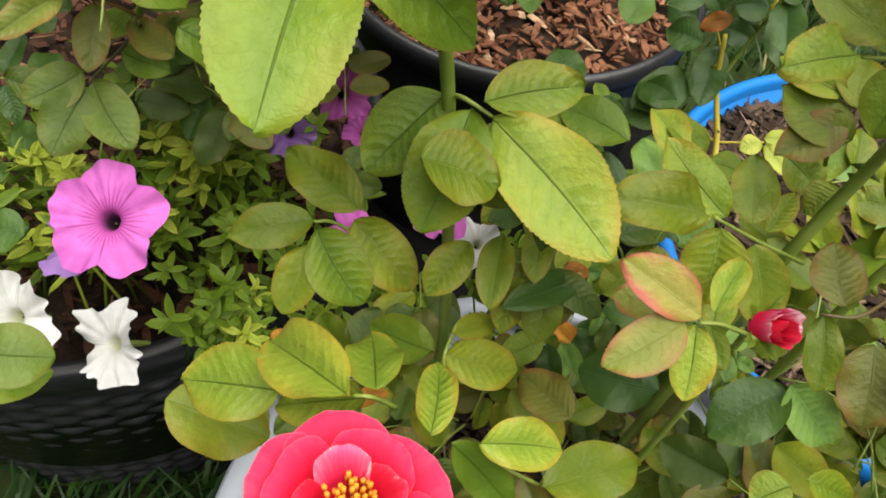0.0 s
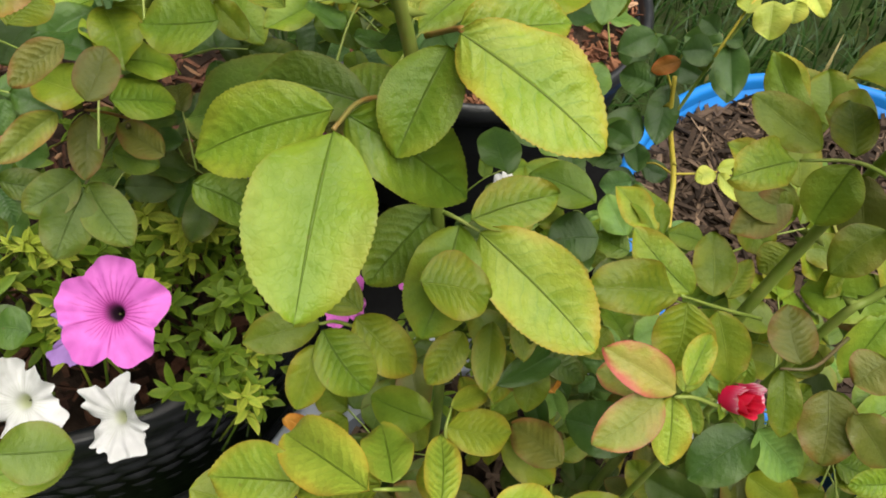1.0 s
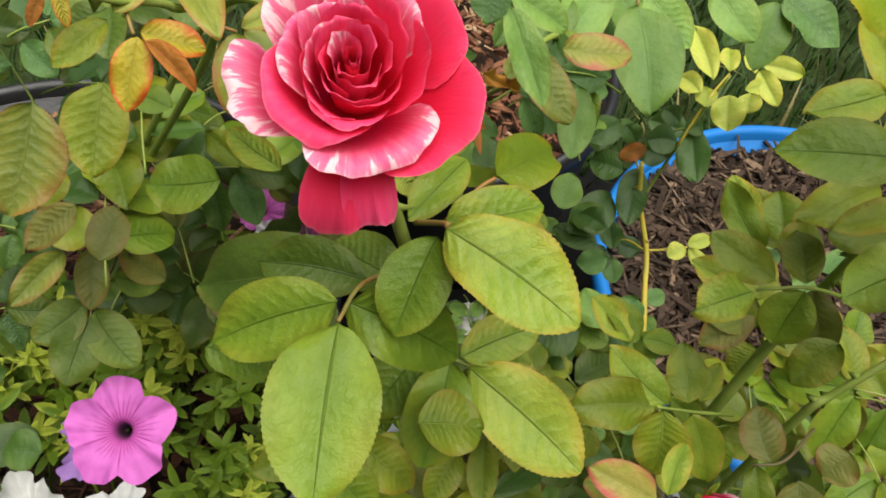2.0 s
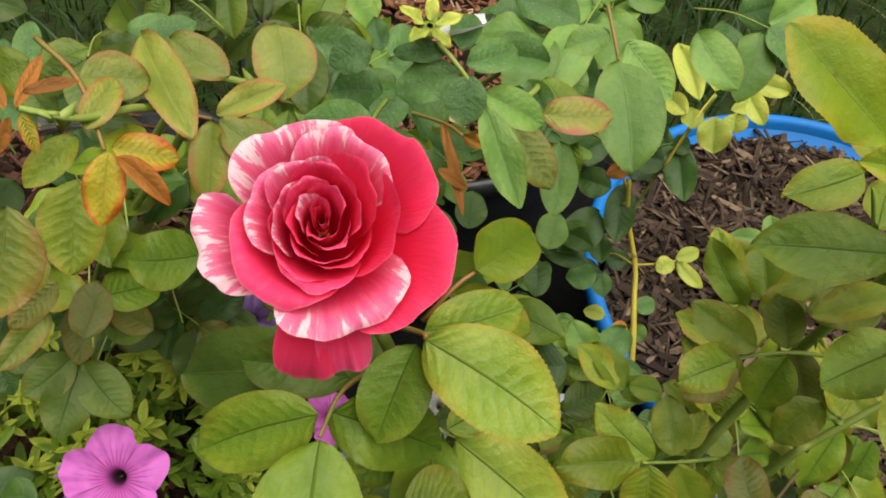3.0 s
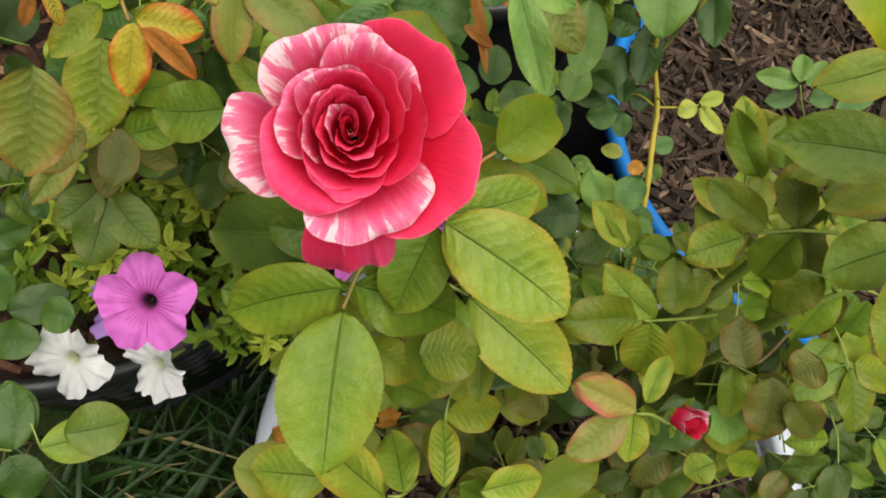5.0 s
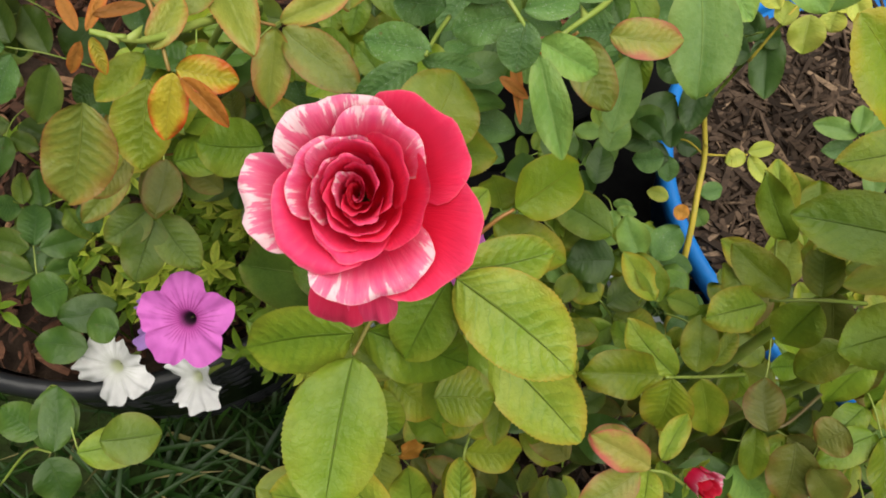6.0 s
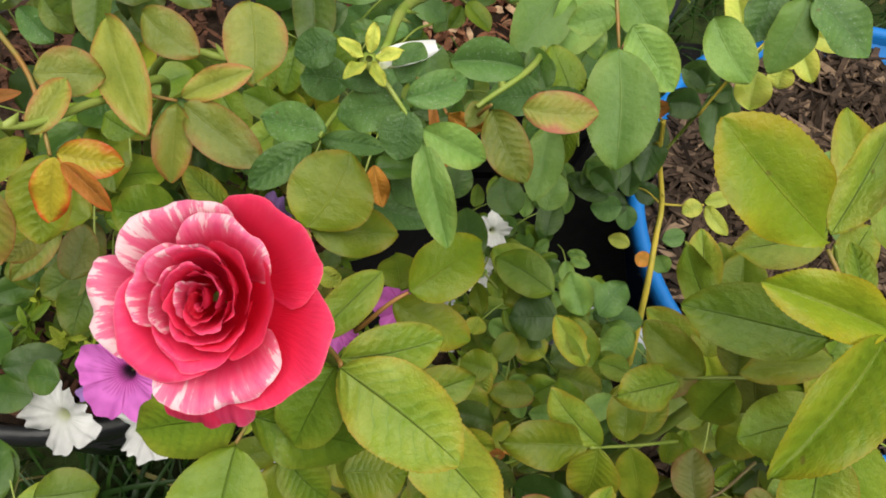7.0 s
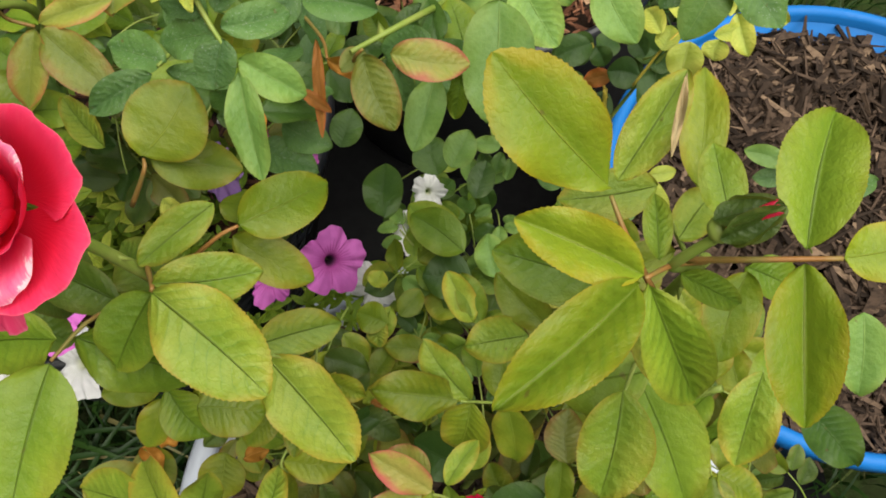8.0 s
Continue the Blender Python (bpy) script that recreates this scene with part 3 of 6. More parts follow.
# ---- pots ----
def chips(name, at, radius, z, count, mat, label, seed, size=(0.006, 0.032), parent=None):
    r = np.random.RandomState(seed)
    verts, faces = [], []
    for k in range(count):
        q, a = radius * math.sqrt(r.uniform(0, 1)), r.uniform(0, 6.28)
        cx, cy = at[0] + q * math.cos(a), at[1] + q * math.sin(a)
        heap = 0.018 * noise.noise((cx * 14, cy * 14, 3)) + 0.02 * (1 - (q / radius) ** 2)
        cz = z + heap + r.uniform(0, 0.016)
        L, W, T = size[0] + (size[1] - size[0]) * r.uniform(0, 1) ** 1.5, r.uniform(0.002, 0.0115), r.uniform(0.0014, 0.0045)
        m = Euler((r.normal(0, 0.5), r.normal(0, 0.35), r.uniform(0, 6.28))).to_matrix()
        b = len(verts)
        tw, skew = r.uniform(0.3, 1.0), r.uniform(-0.3, 0.3)
        for sx, f in ((-1, tw), (0.1, 1.0), (1, r.uniform(0.2, 0.8))):
            for sy, sz in ((-1, -1), (1, -1), (1, 1), (-1, 1)):
                p = m @ Vector((sx * L * 0.5, sy * W * 0.5 * f + skew * W * sx, sz * T * 0.5 * f))
                verts.append((cx + p.x, cy + p.y, cz + p.z))
        faces += [(b, b + 3, b + 2, b + 1), (b + 8, b + 9, b + 10, b + 11)]
        for s in (0, 4):
            faces += [(b + s + i, b + s + (i + 1) % 4, b + s + 4 + (i + 1) % 4, b + s + 4 + i) for i in range(4)]
    return tagged(mesh_object(name, verts, faces, mat, smooth=False), label, "mulch", kind="stuff")


def soil_disc(at, radius, z, label):
    v, f = [], []
    prof = [(radius * k / 8, z + 0.02 * (1 - (k / 8) ** 2)) for k in range(8, 0, -1)]
    v, f = lathe(prof, 48)
    v = [(x, y, h + 0.008 * noise.noise((x * 20, y * 20, 1))) for x, y, h in v]
    f.append(tuple(range(len(v) - 48, len(v))))
    ob = mesh_object("soil", v, f, SOIL)
    ob.location = (at[0], at[1], 0)
    return tagged(ob, label, "soil", kind="stuff")


def tub(name, at, rim, r_rim, r_foot, mat, label, lip=0.018, ribs=0, wall=0.006):
    """A round plastic pot: body with its hollow, a rolled rim as its own part, and moulded ribs where it has them."""
    ob = thing(name, (at[0], at[1], GROUND), label, "plant pot", "pots on the lawn")
    h = rim - GROUND
    prof = [(0.02, 0.004), (r_foot - 0.01, 0.0), (r_foot, 0.008)]
    n = ribs * 6 if ribs else 12
    for k in range(n + 1):
        t = k / n
        r = r_foot + (r_rim - 0.012 - r_foot) * t
        if ribs and t < 0.86:
            r += 0.0034 * abs(math.sin(math.pi * ribs * t))
        prof.append((r, 0.012 + (h - 0.03) * t))
    inner = [(r_rim - 0.012 - wall, h - 0.018), (r_rim - 0.012 - wall - 0.3 * (r_rim - r_foot), 0.35 * h), (0.03, 0.33 * h)]
    seg = 240 if ribs > 9 else 96
    v, f = lathe(prof + inner, seg)
    if ribs > 9:
        # basket weave moulded into the wall
        woven = []
        for i, (x, y, z) in enumerate(v):
            row, k = divmod(i, seg)
            band = (z - 0.012) / (h - 0.03) * ribs
            if 3 <= row < 3 + n and band < 0.86 * ribs:
                g = 1 + 0.013 * abs(math.sin(math.pi * band)) * math.sin(2 * math.pi * k * 30 / seg + math.pi * (int(band) % 2))
                x, y = x * g, y * g
            woven.append((x, y, z))
        v = woven
    mesh_object("body", v, f, mat, ob)
    k = lip / 2
    ring = [(r_rim - 0.014, h - 0.03), (r_rim - 0.004, h - 0.030), (r_rim, h - 0.026), (r_rim + 0.001, h - 0.006), (r_rim - 0.003, h - 0.001), (r_rim - k, h + 0.001),
            (r_rim - lip + 0.003, h - 0.001), (r_rim - lip, h - 0.006), (r_rim - lip - 0.001, h - 0.03)]
    v, f = lathe(ring, 96)
    mesh_object("rim", v, f, mat, ob, "rolled plastic rim")
    return ob


tub("white_pot", WHITE_AT, 0.356, 0.288, 0.215, WHITE_PLASTIC, "large pale grey-white plastic pot standing on the grass", 0.024)
tub("blue_pot", BLUE_AT, 0.366, 0.311, 0.240, BLUE_PLASTIC, "bright blue plastic tub filled with shredded mulch", 0.017)
tub("black_pot", LEFT_AT, 0.475, 0.300, 0.235, BLACK_PLASTIC, "black ribbed plastic pot overflowing with petunias", 0.016, 26)
tub("black_pot", BACK_AT, 0.472, 0.246, 0.200, BLACK_PLASTIC, "black plastic nursery pot topped with bark chips", 0.014, 3)
soil_disc(WHITE_AT, 0.245, 0.300, "dark potting soil in the white pot")
soil_disc(BLUE_AT, 0.288, 0.308, "dark potting soil in the blue tub")
soil_disc(LEFT_AT, 0.276, 0.430, "dark potting soil under the petunias")
soil_disc(BACK_AT, 0.228, 0.430, "dark potting soil under the bark chips")
chips("mulch", WHITE_AT, 0.24, 0.312, 1500, MULCH, "grey-brown shredded mulch covering the soil of the white pot", 11, (0.012, 0.05))
chips("mulch", BLUE_AT, 0.286, 0.321, 4600, MULCH, "grey-brown shredded wood mulch in the blue tub", 12, (0.010, 0.090))
chips("bark_chips", LEFT_AT, 0.27, 0.440, 1300, OLD_BARK, "weathered reddish bark chips between the petunias", 13, (0.008, 0.04))
chips("bark_chips", BACK_AT, 0.224, 0.442, 1700, BARK, "reddish brown bark chips in the black nursery pot", 14, (0.008, 0.03))


# ---- rose in the white pot ----
rose_bush = thing("rose_bush", (*WHITE_AT, 0.32), "rose bush with a striped pink bloom rooted in the white pot", "rose bush")
BLOOM = Vector((-0.043, 0.287, 1.016))
cane(rose_bush, ((0.06, 0.32, 0.31), (0.02, 0.305, 0.55), (0.010, 0.305, 0.70), (-0.006, 0.305, 0.85), (-0.026, 0.297, 0.95), BLOOM - Vector((0.0, -0.004, 0.012))), 0.0036, 0.0022, "green", 10)
cane(rose_bush, ((0.14, 0.31, 0.31), (0.152, 0.312, 0.58), (0.166, 0.314, 0.76), (0.181, 0.322, 0.83), (0.182, 0.315, 0.90), (0.172, 0.297, 1.0)), 0.0041, 0.0022, "green", 14)
cane(rose_bush, ((0.17, 0.30, 0.31), (0.185, 0.295, 0.60), (0.195, 0.292, 0.78), (0.207, 0.294, 0.81), (0.235, 0.30, 0.84)), 0.0032, 0.0019, "green", 8)
cane(rose_bush, ((0.07, 0.30, 0.31), (0.03, 0.25, 0.58), (-0.022, 0.19, 0.755)), 0.0030, 0.0019, "green", 6)
cane(rose_bush, ((0.13, 0.29, 0.31), (0.125, 0.262, 0.58), (0.118, 0.245, 0.78), (0.110, 0.238, 0.815)), 0.0027, 0.0011, "green", 6)
cane(rose_bush, ((0.172, 0.297, 0.995), (0.1548, 0.2849, 1.0200), (0.1613, 0.2847, 1.0450)), 0.0017, 0.0015, "green", 0)


def rose_petal(head, ang, hw, profile, tone, seed, ax, spiral=0.0, ruffle=1.0, squash=1.0, corner=0.46):
    """One petal of the striped bloom. profile: four (radius, height) control points in mm from claw to margin; the sheet bulges between them and its margin is crinkled."""
    r = random.Random(seed)
    c, ex, ey, ez = ax
    nu, nv = 26, 18
    ph, ph2, ph3 = (r.uniform(0, 6.28) for _ in range(3))
    a0, half = math.radians(ang), math.radians(hw)
    verts, uv = [], []
    for i in range(nv + 1):
        v = i / nv
        for j in range(nu + 1):
            u = j / nu * 2 - 1
            top = 1 - corner * (0.35 * abs(u) ** 2 + 0.65 * abs(u) ** 5) + 0.018 * math.sin(5 * u + ph2) + 0.010 * math.sin(13 * u + ph) + 0.006 * math.sin(29 * u + ph3)
            t = v * top
            k0, k1, k2, k3 = (1 - t) ** 3, 3 * t * (1 - t) ** 2, 3 * t * t * (1 - t), t ** 3
            rad = sum(k * p[0] for k, p in zip((k0, k1, k2, k3), profile))
            z = sum(k * p[1] for k, p in zip((k0, k1, k2, k3), profile))
            m = max(0.0, t - 0.5) * 2
            z += ruffle * m * m * (0.9 * math.sin(4.5 * u + ph) + 0.45 * math.sin(10 * u + ph2) + 0.30 * math.sin(21 * u + ph3) + 0.14 * math.sin(39 * u + ph))
            rad += ruffle * m * m * (0.5 * math.sin(3.7 * u + ph2) + 0.25 * math.sin(12 * u + ph3))
            rad *= 1 + spiral * u
            rad -= 0.05 * rad * u * u * m
            a = a0 + u * half * (0.40 + 0.60 * math.sin(0.5 * math.pi * min(1.0, t / 0.6)))
            verts.append(c + (ex * math.cos(a) * squash + ey * math.sin(a)) * rad * 0.00092 + ez * z * 0.00096)
            uv.append((u * 0.5 + 0.5, v))
    return part_mesh("petal", verts, grid_faces(nv + 1, nu + 1), ROSE[tone], head, uv=uv)


def full_bloom():
    """The striped bloom: upright petals wound round a narrow heart, cupped middle petals and broad outer ones that roll back."""
    centre, axis = BLOOM, (-0.02, -0.42, 0.90)
    ax = bloom_axes(centre, axis)
    head = receptacle(rose_bush, centre - ax[3] * 0.007, axis, 0.0070, "bloom", "striped deep pink and white rose in full bloom")
    outer = [(-101, 19, ((4, -3), (20, 4), (35, 8), (43, -6)), "red", 0.0), (-83, 16, ((4, -3), (20, 4), (34, 8), (41.5, -3)), "coral", 0.0),
             (192, 37, ((4, -1), (22, 0), (29, 17), (36, 12)), "white", -0.15), (40, 47, ((4, -1), (20, 0), (30, 19), (35.5, 17)), "red", 0.02),
             (-30, 47, ((4, -1), (23, 1), (33, 21), (38.5, 17)), "red", -0.03), (-76, 52, ((4, -1), (17, 2), (26, 25), (33, 18)), "white", -0.04),
             (112, 52, ((4, -1), (17, 1), (24, 26), (30.5, 21)), "white", 0.03), (-138, 66, ((4, -1), (16, 2), (20, 27), (26.5, 20)), "coral", -0.07),
             (68, 52, ((4, 0), (15, 2), (19, 29), (25.5, 24)), "pink", -0.05)]
    for k, (a, hw, prof, tone, sp) in enumerate(outer):
        rose_petal(head, a, hw, prof, tone, k, ax, sp, 1.75)
    mid = [(-12, 60, ((3, 0), (16, 2), (18.5, 21), (22.5, 25)), "red", 0.08), (158, 52, ((3, 0), (14, 3), (17, 28), (21.5, 23)), "pink", 0.06),
           (-108, 62, ((3, 0), (13, 3), (15, 25), (19.5, 22)), "coral", 0.10), (36, 56, ((3, 0), (14, 3), (14, 26), (18.0, 27)), "red", 0.09),
           (112, 54, ((3, 0), (13, 4), (14, 28), (17.5, 26.5)), "pink", 0.08)]
    for k, (a, hw, prof, tone, sp) in enumerate(mid):
        rose_petal(head, a, hw, prof, tone, 20 + k, ax, sp, 1.35, 0.96)
    heart = [(-150, 64, 15.6, 23.0, "coral", .14), (-60, 60, 14.2, 22.8, "red", .12), (70, 58, 13.6, 26.6, "coral", .12), (165, 58, 13.2, 26.0, "pink", .14),
             (-105, 66, 11.8, 23.2, "coral", .15), (10, 62, 11.4, 25.8, "red", .14), (120, 64, 10.4, 27.2, "coral", .16), (-165, 66, 9.2, 25.2, "red", .16),
             (-70, 70, 8.6, 24.4, "coral", .16), (50, 72, 7.8, 26.6, "coral", .18), (150, 76, 6.6, 27.0, "pink", .18), (-100, 80, 5.8, 25.4, "red", .18)]
    for k, (a, hw, r, h, tone, sp) in enumerate(heart):
        prof = ((2.0, 2.0), (r * 1.02, 4), (r - 1.7, h - 0.2), (r + 0.8, h + 0.2 * math.sin(5 * k)))
        rose_petal(head, a, hw, prof, tone, 40 + k, ax, sp, 1.15, 0.95 - 0.012 * k, 0.26)
    for k in range(5):
        t = k / 4
        r = 4.4 - 2.5 * t
        rose_petal(head, 60 + 150 * k, 100, ((0.8, 10), (r, 14), (r - 0.4, 24.0), (r + 0.5, 25.9 - 0.8 * t)), "scarlet" if k % 2 else "coral", 70 + k, ax, 0.20, 0.35, 0.62, 0.16)
    for k in range(5):
        a = math.radians(72 * k + 20)
        out = ax[1] * math.cos(a) + ax[2] * math.sin(a)
        leaflet(head, centre + out * 0.004 - ax[3] * 0.005, centre + out * 0.022 - ax[3] * 0.016, 0.007, "green", "slim", ax[3], "sepal")


def open_bloom():
    """The older low bloom, wide open with its stamens showing."""
    centre, axis = Vector((-0.029, 0.171, 0.776)), (0.03, -0.06, 0.98)
    ax = bloom_axes(centre, axis)
    head = receptacle(rose_bush, centre - ax[3] * 0.004, axis, 0.007, "bloom", "wide open coral pink rose with yellow stamens")
    rings = ((5, 38, 10, 50, 30, "red"), (4, 31, 16, 54, 66, "red"), (4, 21, 19, 46, 20, "scarlet"))
    k = 0
    for count, r, h, hw, off, tone in rings:
        for i in range(count):
            q, up = r * rng.uniform(.92, 1.08), h * rng.uniform(.8, 1.2)
            prof = ((4, 0), (0.5 * q, 1), (0.82 * q, up + 3), (q, up))
            rose_petal(head, off + 360 * i / count + rng.uniform(-9, 9), hw, prof, "pink" if k % 7 == 3 else tone, 100 + k, ax, rng.uniform(-.06, .06), 1.5)
            k += 1
    v, f = [], []
    for i in range(60):
        a, q = rng.uniform(0, 6.28), rng.uniform(0, 0.008)
        p = centre + (ax[1] * math.cos(a) + ax[2] * math.sin(a)) * q
        e = p + (ax[1] * math.cos(a) + ax[2] * math.sin(a)) * 0.003 + ax[3] * rng.uniform(0.012, 0.020)
        tv, tf = tube((p, p.lerp(e, 0.8), p.lerp(e, 0.85), e), (0.0003, 0.0003, 0.0011, 0.0009), 5)
        f += [tuple(len(v) + i2 for i2 in g) for g in tf]
        v += tv
    part_mesh("stamen_tuft", v, f, STAMEN, head, "tuft of orange-yellow stamens")


def red_bud():
    centre, axis = Vector((0.117, 0.233, 0.825)), (0.30, -0.55, 0.75)
    ax = bloom_axes(centre, axis)
    head = receptacle(rose_bush, centre - ax[3] * 0.006, axis, 0.005, "bud", "half-open red rose bud with paler outer petals")
    for k in range(9):
        t = k / 8
        petal(head, math.radians(30 + 137.5 * k), math.radians(66), 0.0064 * (1 - .6 * t), 0.0074 * (1 - .78 * t), -0.007, 0.006 + 0.003 * t, 0.45 * (1 - t), "white" if k in (0, 1, 3) else "scarlet", 200 + k, ax, 0.08, 0.22)
    for k in range(5):
        a = math.radians(72 * k)
        out = ax[1] * math.cos(a) + ax[2] * math.sin(a)
        leaflet(head, centre + out * 0.003 - ax[3] * 0.008, centre + out * 0.012 - ax[3] * 0.001, 0.005, "green", "slim", ax[3], "sepal")


def closed_bud():
    centre, axis = Vector((0.1673, 0.2867, 1.0520)), (0.65, 0.10, 0.70)
    ax = bloom_axes(centre, axis)
    head = receptacle(rose_bush, centre - ax[3] * 0.008, axis, 0.0048, "bud", "tight green rose bud just showing dark pink")
    for k in range(6):
        petal(head, math.radians(137.5 * k), math.radians(75), 0.0030, 0.0026 - 0.0004 * k, -0.008, 0.0062, 0.0, "scarlet", 220 + k, ax, 0.03, 0.03)
    for k in range(5):
        a = math.radians(72 * k + 30)
        out = ax[1] * math.cos(a) + ax[2] * math.sin(a)
        leaflet(head, centre + out * 0.0045 - ax[3] * 0.010, centre + out * 0.0022 + ax[3] * 0.0075, 0.0100, "deep", "cup", out, "sepal")


full_bloom()
open_bloom()
red_bud()
closed_bud()


# ---- petunias ----
petunia = thing("petunia_plant", (LEFT_AT[0], LEFT_AT[1], 0.44), "bushy petunia with pink, purple and white trumpets in the black pot", "petunia")
petunia_small = thing("petunia_plant", (0.03, 0.45, 0.33), "small pink and white petunia behind the rose in the white pot", "petunia")


def trumpet(plant, centre, axis, size, tone, label, spin=0.0, wilt=0.0):
    """Petunia flower: a five-lobed ruffled face that narrows into a tube."""
    c, ex, ey, ez = bloom_axes(centre, axis)
    nr, na = 14, 90
    ph = rng.uniform(0, 6.28)
    verts, uv = [], []
    for i in range(nr + 1):
        v = i / nr
        for j in range(na + 1):
            u = j / na
            a = 2 * math.pi * u
            lobe = abs(math.cos(2.5 * a))
            edge = 1 - 0.24 * (1 - lobe) ** 1.3 * v
            rad = size * (0.045 + 0.955 * v) * edge
            z = size * 0.30 * (v ** 0.6 - 0.34) - size * 0.42 * max(0, 1 - v / 0.17) ** 1.3 - size * 0.16 * max(0, v - 0.6) * (1 + 0.6 * math.cos(5 * a))
            z += size * v * (0.05 * lobe - 0.03)
            z += size * v * v * (0.06 * math.sin(5 * a + ph) + 0.045 * math.sin(11 * a + ph) + wilt * math.sin(3 * a + ph))
            rad *= 1 - wilt * 0.8 * (0.5 + 0.5 * math.sin(2 * a + ph)) * v
            rad *= 1 + v ** 4 * ((0.012 + 0.06 * wilt) * math.sin(13 * a + 2 * ph) + (0.018 + 0.16 * wilt) * math.sin(8 * a + 3 * ph) + 0.12 * wilt * math.sin(19 * a + ph))
            z += size * v ** 3 * (0.05 + 0.12 * wilt) * math.sin(16 * a + 2 * ph)
            b = a + spin
            verts.append((ex * math.cos(b) + ey * math.sin(b)) * rad + ez * z)
            uv.append((u, v))
    flower = mesh_object("flower", verts, grid_faces(nr + 1, na + 1), PETUNIA[tone], plant, label, uv)
    flower.location = local(plant, c)
    v2, f2 = tube((-ez * size * 0.16, -ez * size * 0.30, -ez * size * 0.58, -ez * size * 1.25), (size * 0.19, size * 0.11, size * 0.085, size * 0.05), 12)
    f2 = f2[:-2]
    mesh_object("tube", v2, f2, STEM["green"], flower)
    v3, f3 = tube((-ez * size * 0.55, -ez * size * 0.36, -ez * size * 0.28), (size * 0.012, size * 0.020, size * 0.014), 8)
    mesh_object("stigma", v3, f3, STEM["brown"], flower, "greenish stigma in the throat")
    return flower


def petunia_foliage(plant, name, spots, seed, label, tone="bract"):
    """Small soft leaves crowding round trailing shoots, as one mesh."""
    r = random.Random(seed)
    base_v, base_f, base_uv = leaf_shape(1.0, 0.37, 0.30, 0.22, 0.05, seed=5)
    nv = 9
    rows = [0, 8, 18, 28, 38, 48, 58]
    bv = [base_v[i * nv + j] for i in rows for j in (0, 4, 8)]
    buv = [base_uv[i * nv + j] for i in rows for j in (0, 4, 8)]
    bf = grid_faces(len(rows), 3)
    verts, faces, uv = [], [], []
    for x, y, z, spread, count, size in spots:
        for _ in range(count):
            at = Vector((x + r.gauss(0, spread), y + r.gauss(0, spread), z + r.gauss(0, 0.018)))
            if at.y < 0.395 and at.x < -0.165:
                continue
            d0 = Vector((r.gauss(0, 0.5), r.gauss(0, 0.5) - 0.2, 0.9)).normalized()
            turn = r.uniform(0, 6.28)
            for k in range(r.randint(7, 10)):
                a = turn + k * 2.4 + r.uniform(-0.3, 0.3)
                rise = min(1.0, k / 8)
                d = (d0 * (0.15 + 0.75 * rise) + Vector((math.cos(a), math.sin(a), r.uniform(-0.2, 0.25)))).normalized()
                s = size * (1.15 - 0.5 * rise) * r.uniform(0.7, 1.15)
                zz = (d0 - d * d.dot(d0)).normalized()
                yy = zz.cross(d)
                q = len(verts)
                p0 = at + d0 * 0.022 * rise
                verts += [p0 + (d * p[0] + yy * p[1] + zz * p[2]) * s for p in bv]
                uv += buv
                faces += [tuple(q + i for i in g) for g in bf]
            q = len(verts)
            tv, tf = tube((at - d0 * 0.04 - UP * 0.02, at, at + d0 * 0.022), (0.0012, 0.001, 0.0007), 5)
            verts += tv
            uv += [(0.5, 0.3)] * len(tv)
            faces += [tuple(q + i for i in g) for g in tf]
    return part_mesh(name, verts, faces, LEAF[tone], plant, label, uv)


PINK, WHITE, VIOLET = "magenta pink petunia with dark veins and throat", "ruffled white petunia", "half-closed violet petunia"
trumpet(petunia, (-0.180, 0.360, 0.683), (-0.08, -0.50, 0.86), 0.0345, "pink", PINK, 0.3)
trumpet(petunia, (-0.262, 0.356, 0.573), (-0.15, -0.55, 0.80), 0.033, "white", WHITE, 0.8, 0.20)
trumpet(petunia, (-0.202, 0.354, 0.552), (-0.35, -0.50, 0.75), 0.031, "white", WHITE, 0.1, 0.26)
trumpet(petunia, (-0.106, 0.523, 0.600), (-0.10, -0.60, 0.70), 0.026, "purple", VIOLET, 0.2, 0.25)
trumpet(petunia, (-0.070, 0.574, 0.600), (0.20, -0.50, 0.80), 0.027, "pink", PINK, 0.5, 0.12)
trumpet(petunia, (-0.100, 0.595, 0.580), (0.00, -0.30, 0.90), 0.024, "white", WHITE, 0.9, 0.2)
trumpet(petunia, (-0.215, 0.372, 0.640), (-0.50, -0.40, 0.60), 0.022, "purple", VIOLET, 0.9, 0.3)
trumpet(petunia, (-0.109, 0.627, 0.585), (0.0, -0.4, 0.9), 0.024, "pink", PINK, 0.0, 0.15)
trumpet(petunia, (-0.125, 0.500, 0.640), (0.2, -0.3, 0.9), 0.020, "purple", VIOLET, 0.0, 0.35)
trumpet(petunia_small, (0.008, 0.428, 0.648), (0.40, -0.45, 0.78), 0.028, "pink", PINK, 0.4, 0.05)
trumpet(petunia_small, (-0.046, 0.428, 0.600), (-0.1, -0.5, 0.8), 0.024, "pink", PINK, 0.7, 0.3)
trumpet(petunia_small, (0.078, 0.497, 0.645), (0.2, -0.5, 0.8), 0.017, "white", WHITE, 0.2, 0.25)
trumpet(petunia_small, (0.066, 0.475, 0.612), (0.3, -0.3, 0.8), 0.020, "white", WHITE, 0.6, 0.3)
trumpet(petunia_small, (0.040, 0.425, 0.610), (0.0, -0.4, 0.9), 0.022, "white", WHITE, 0.9, 0.3)
trumpet(petunia_small, (-0.050, 0.570, 0.560), (0.3, -0.4, 0.8), 0.022, "pink", PINK, 0.9, 0.2)
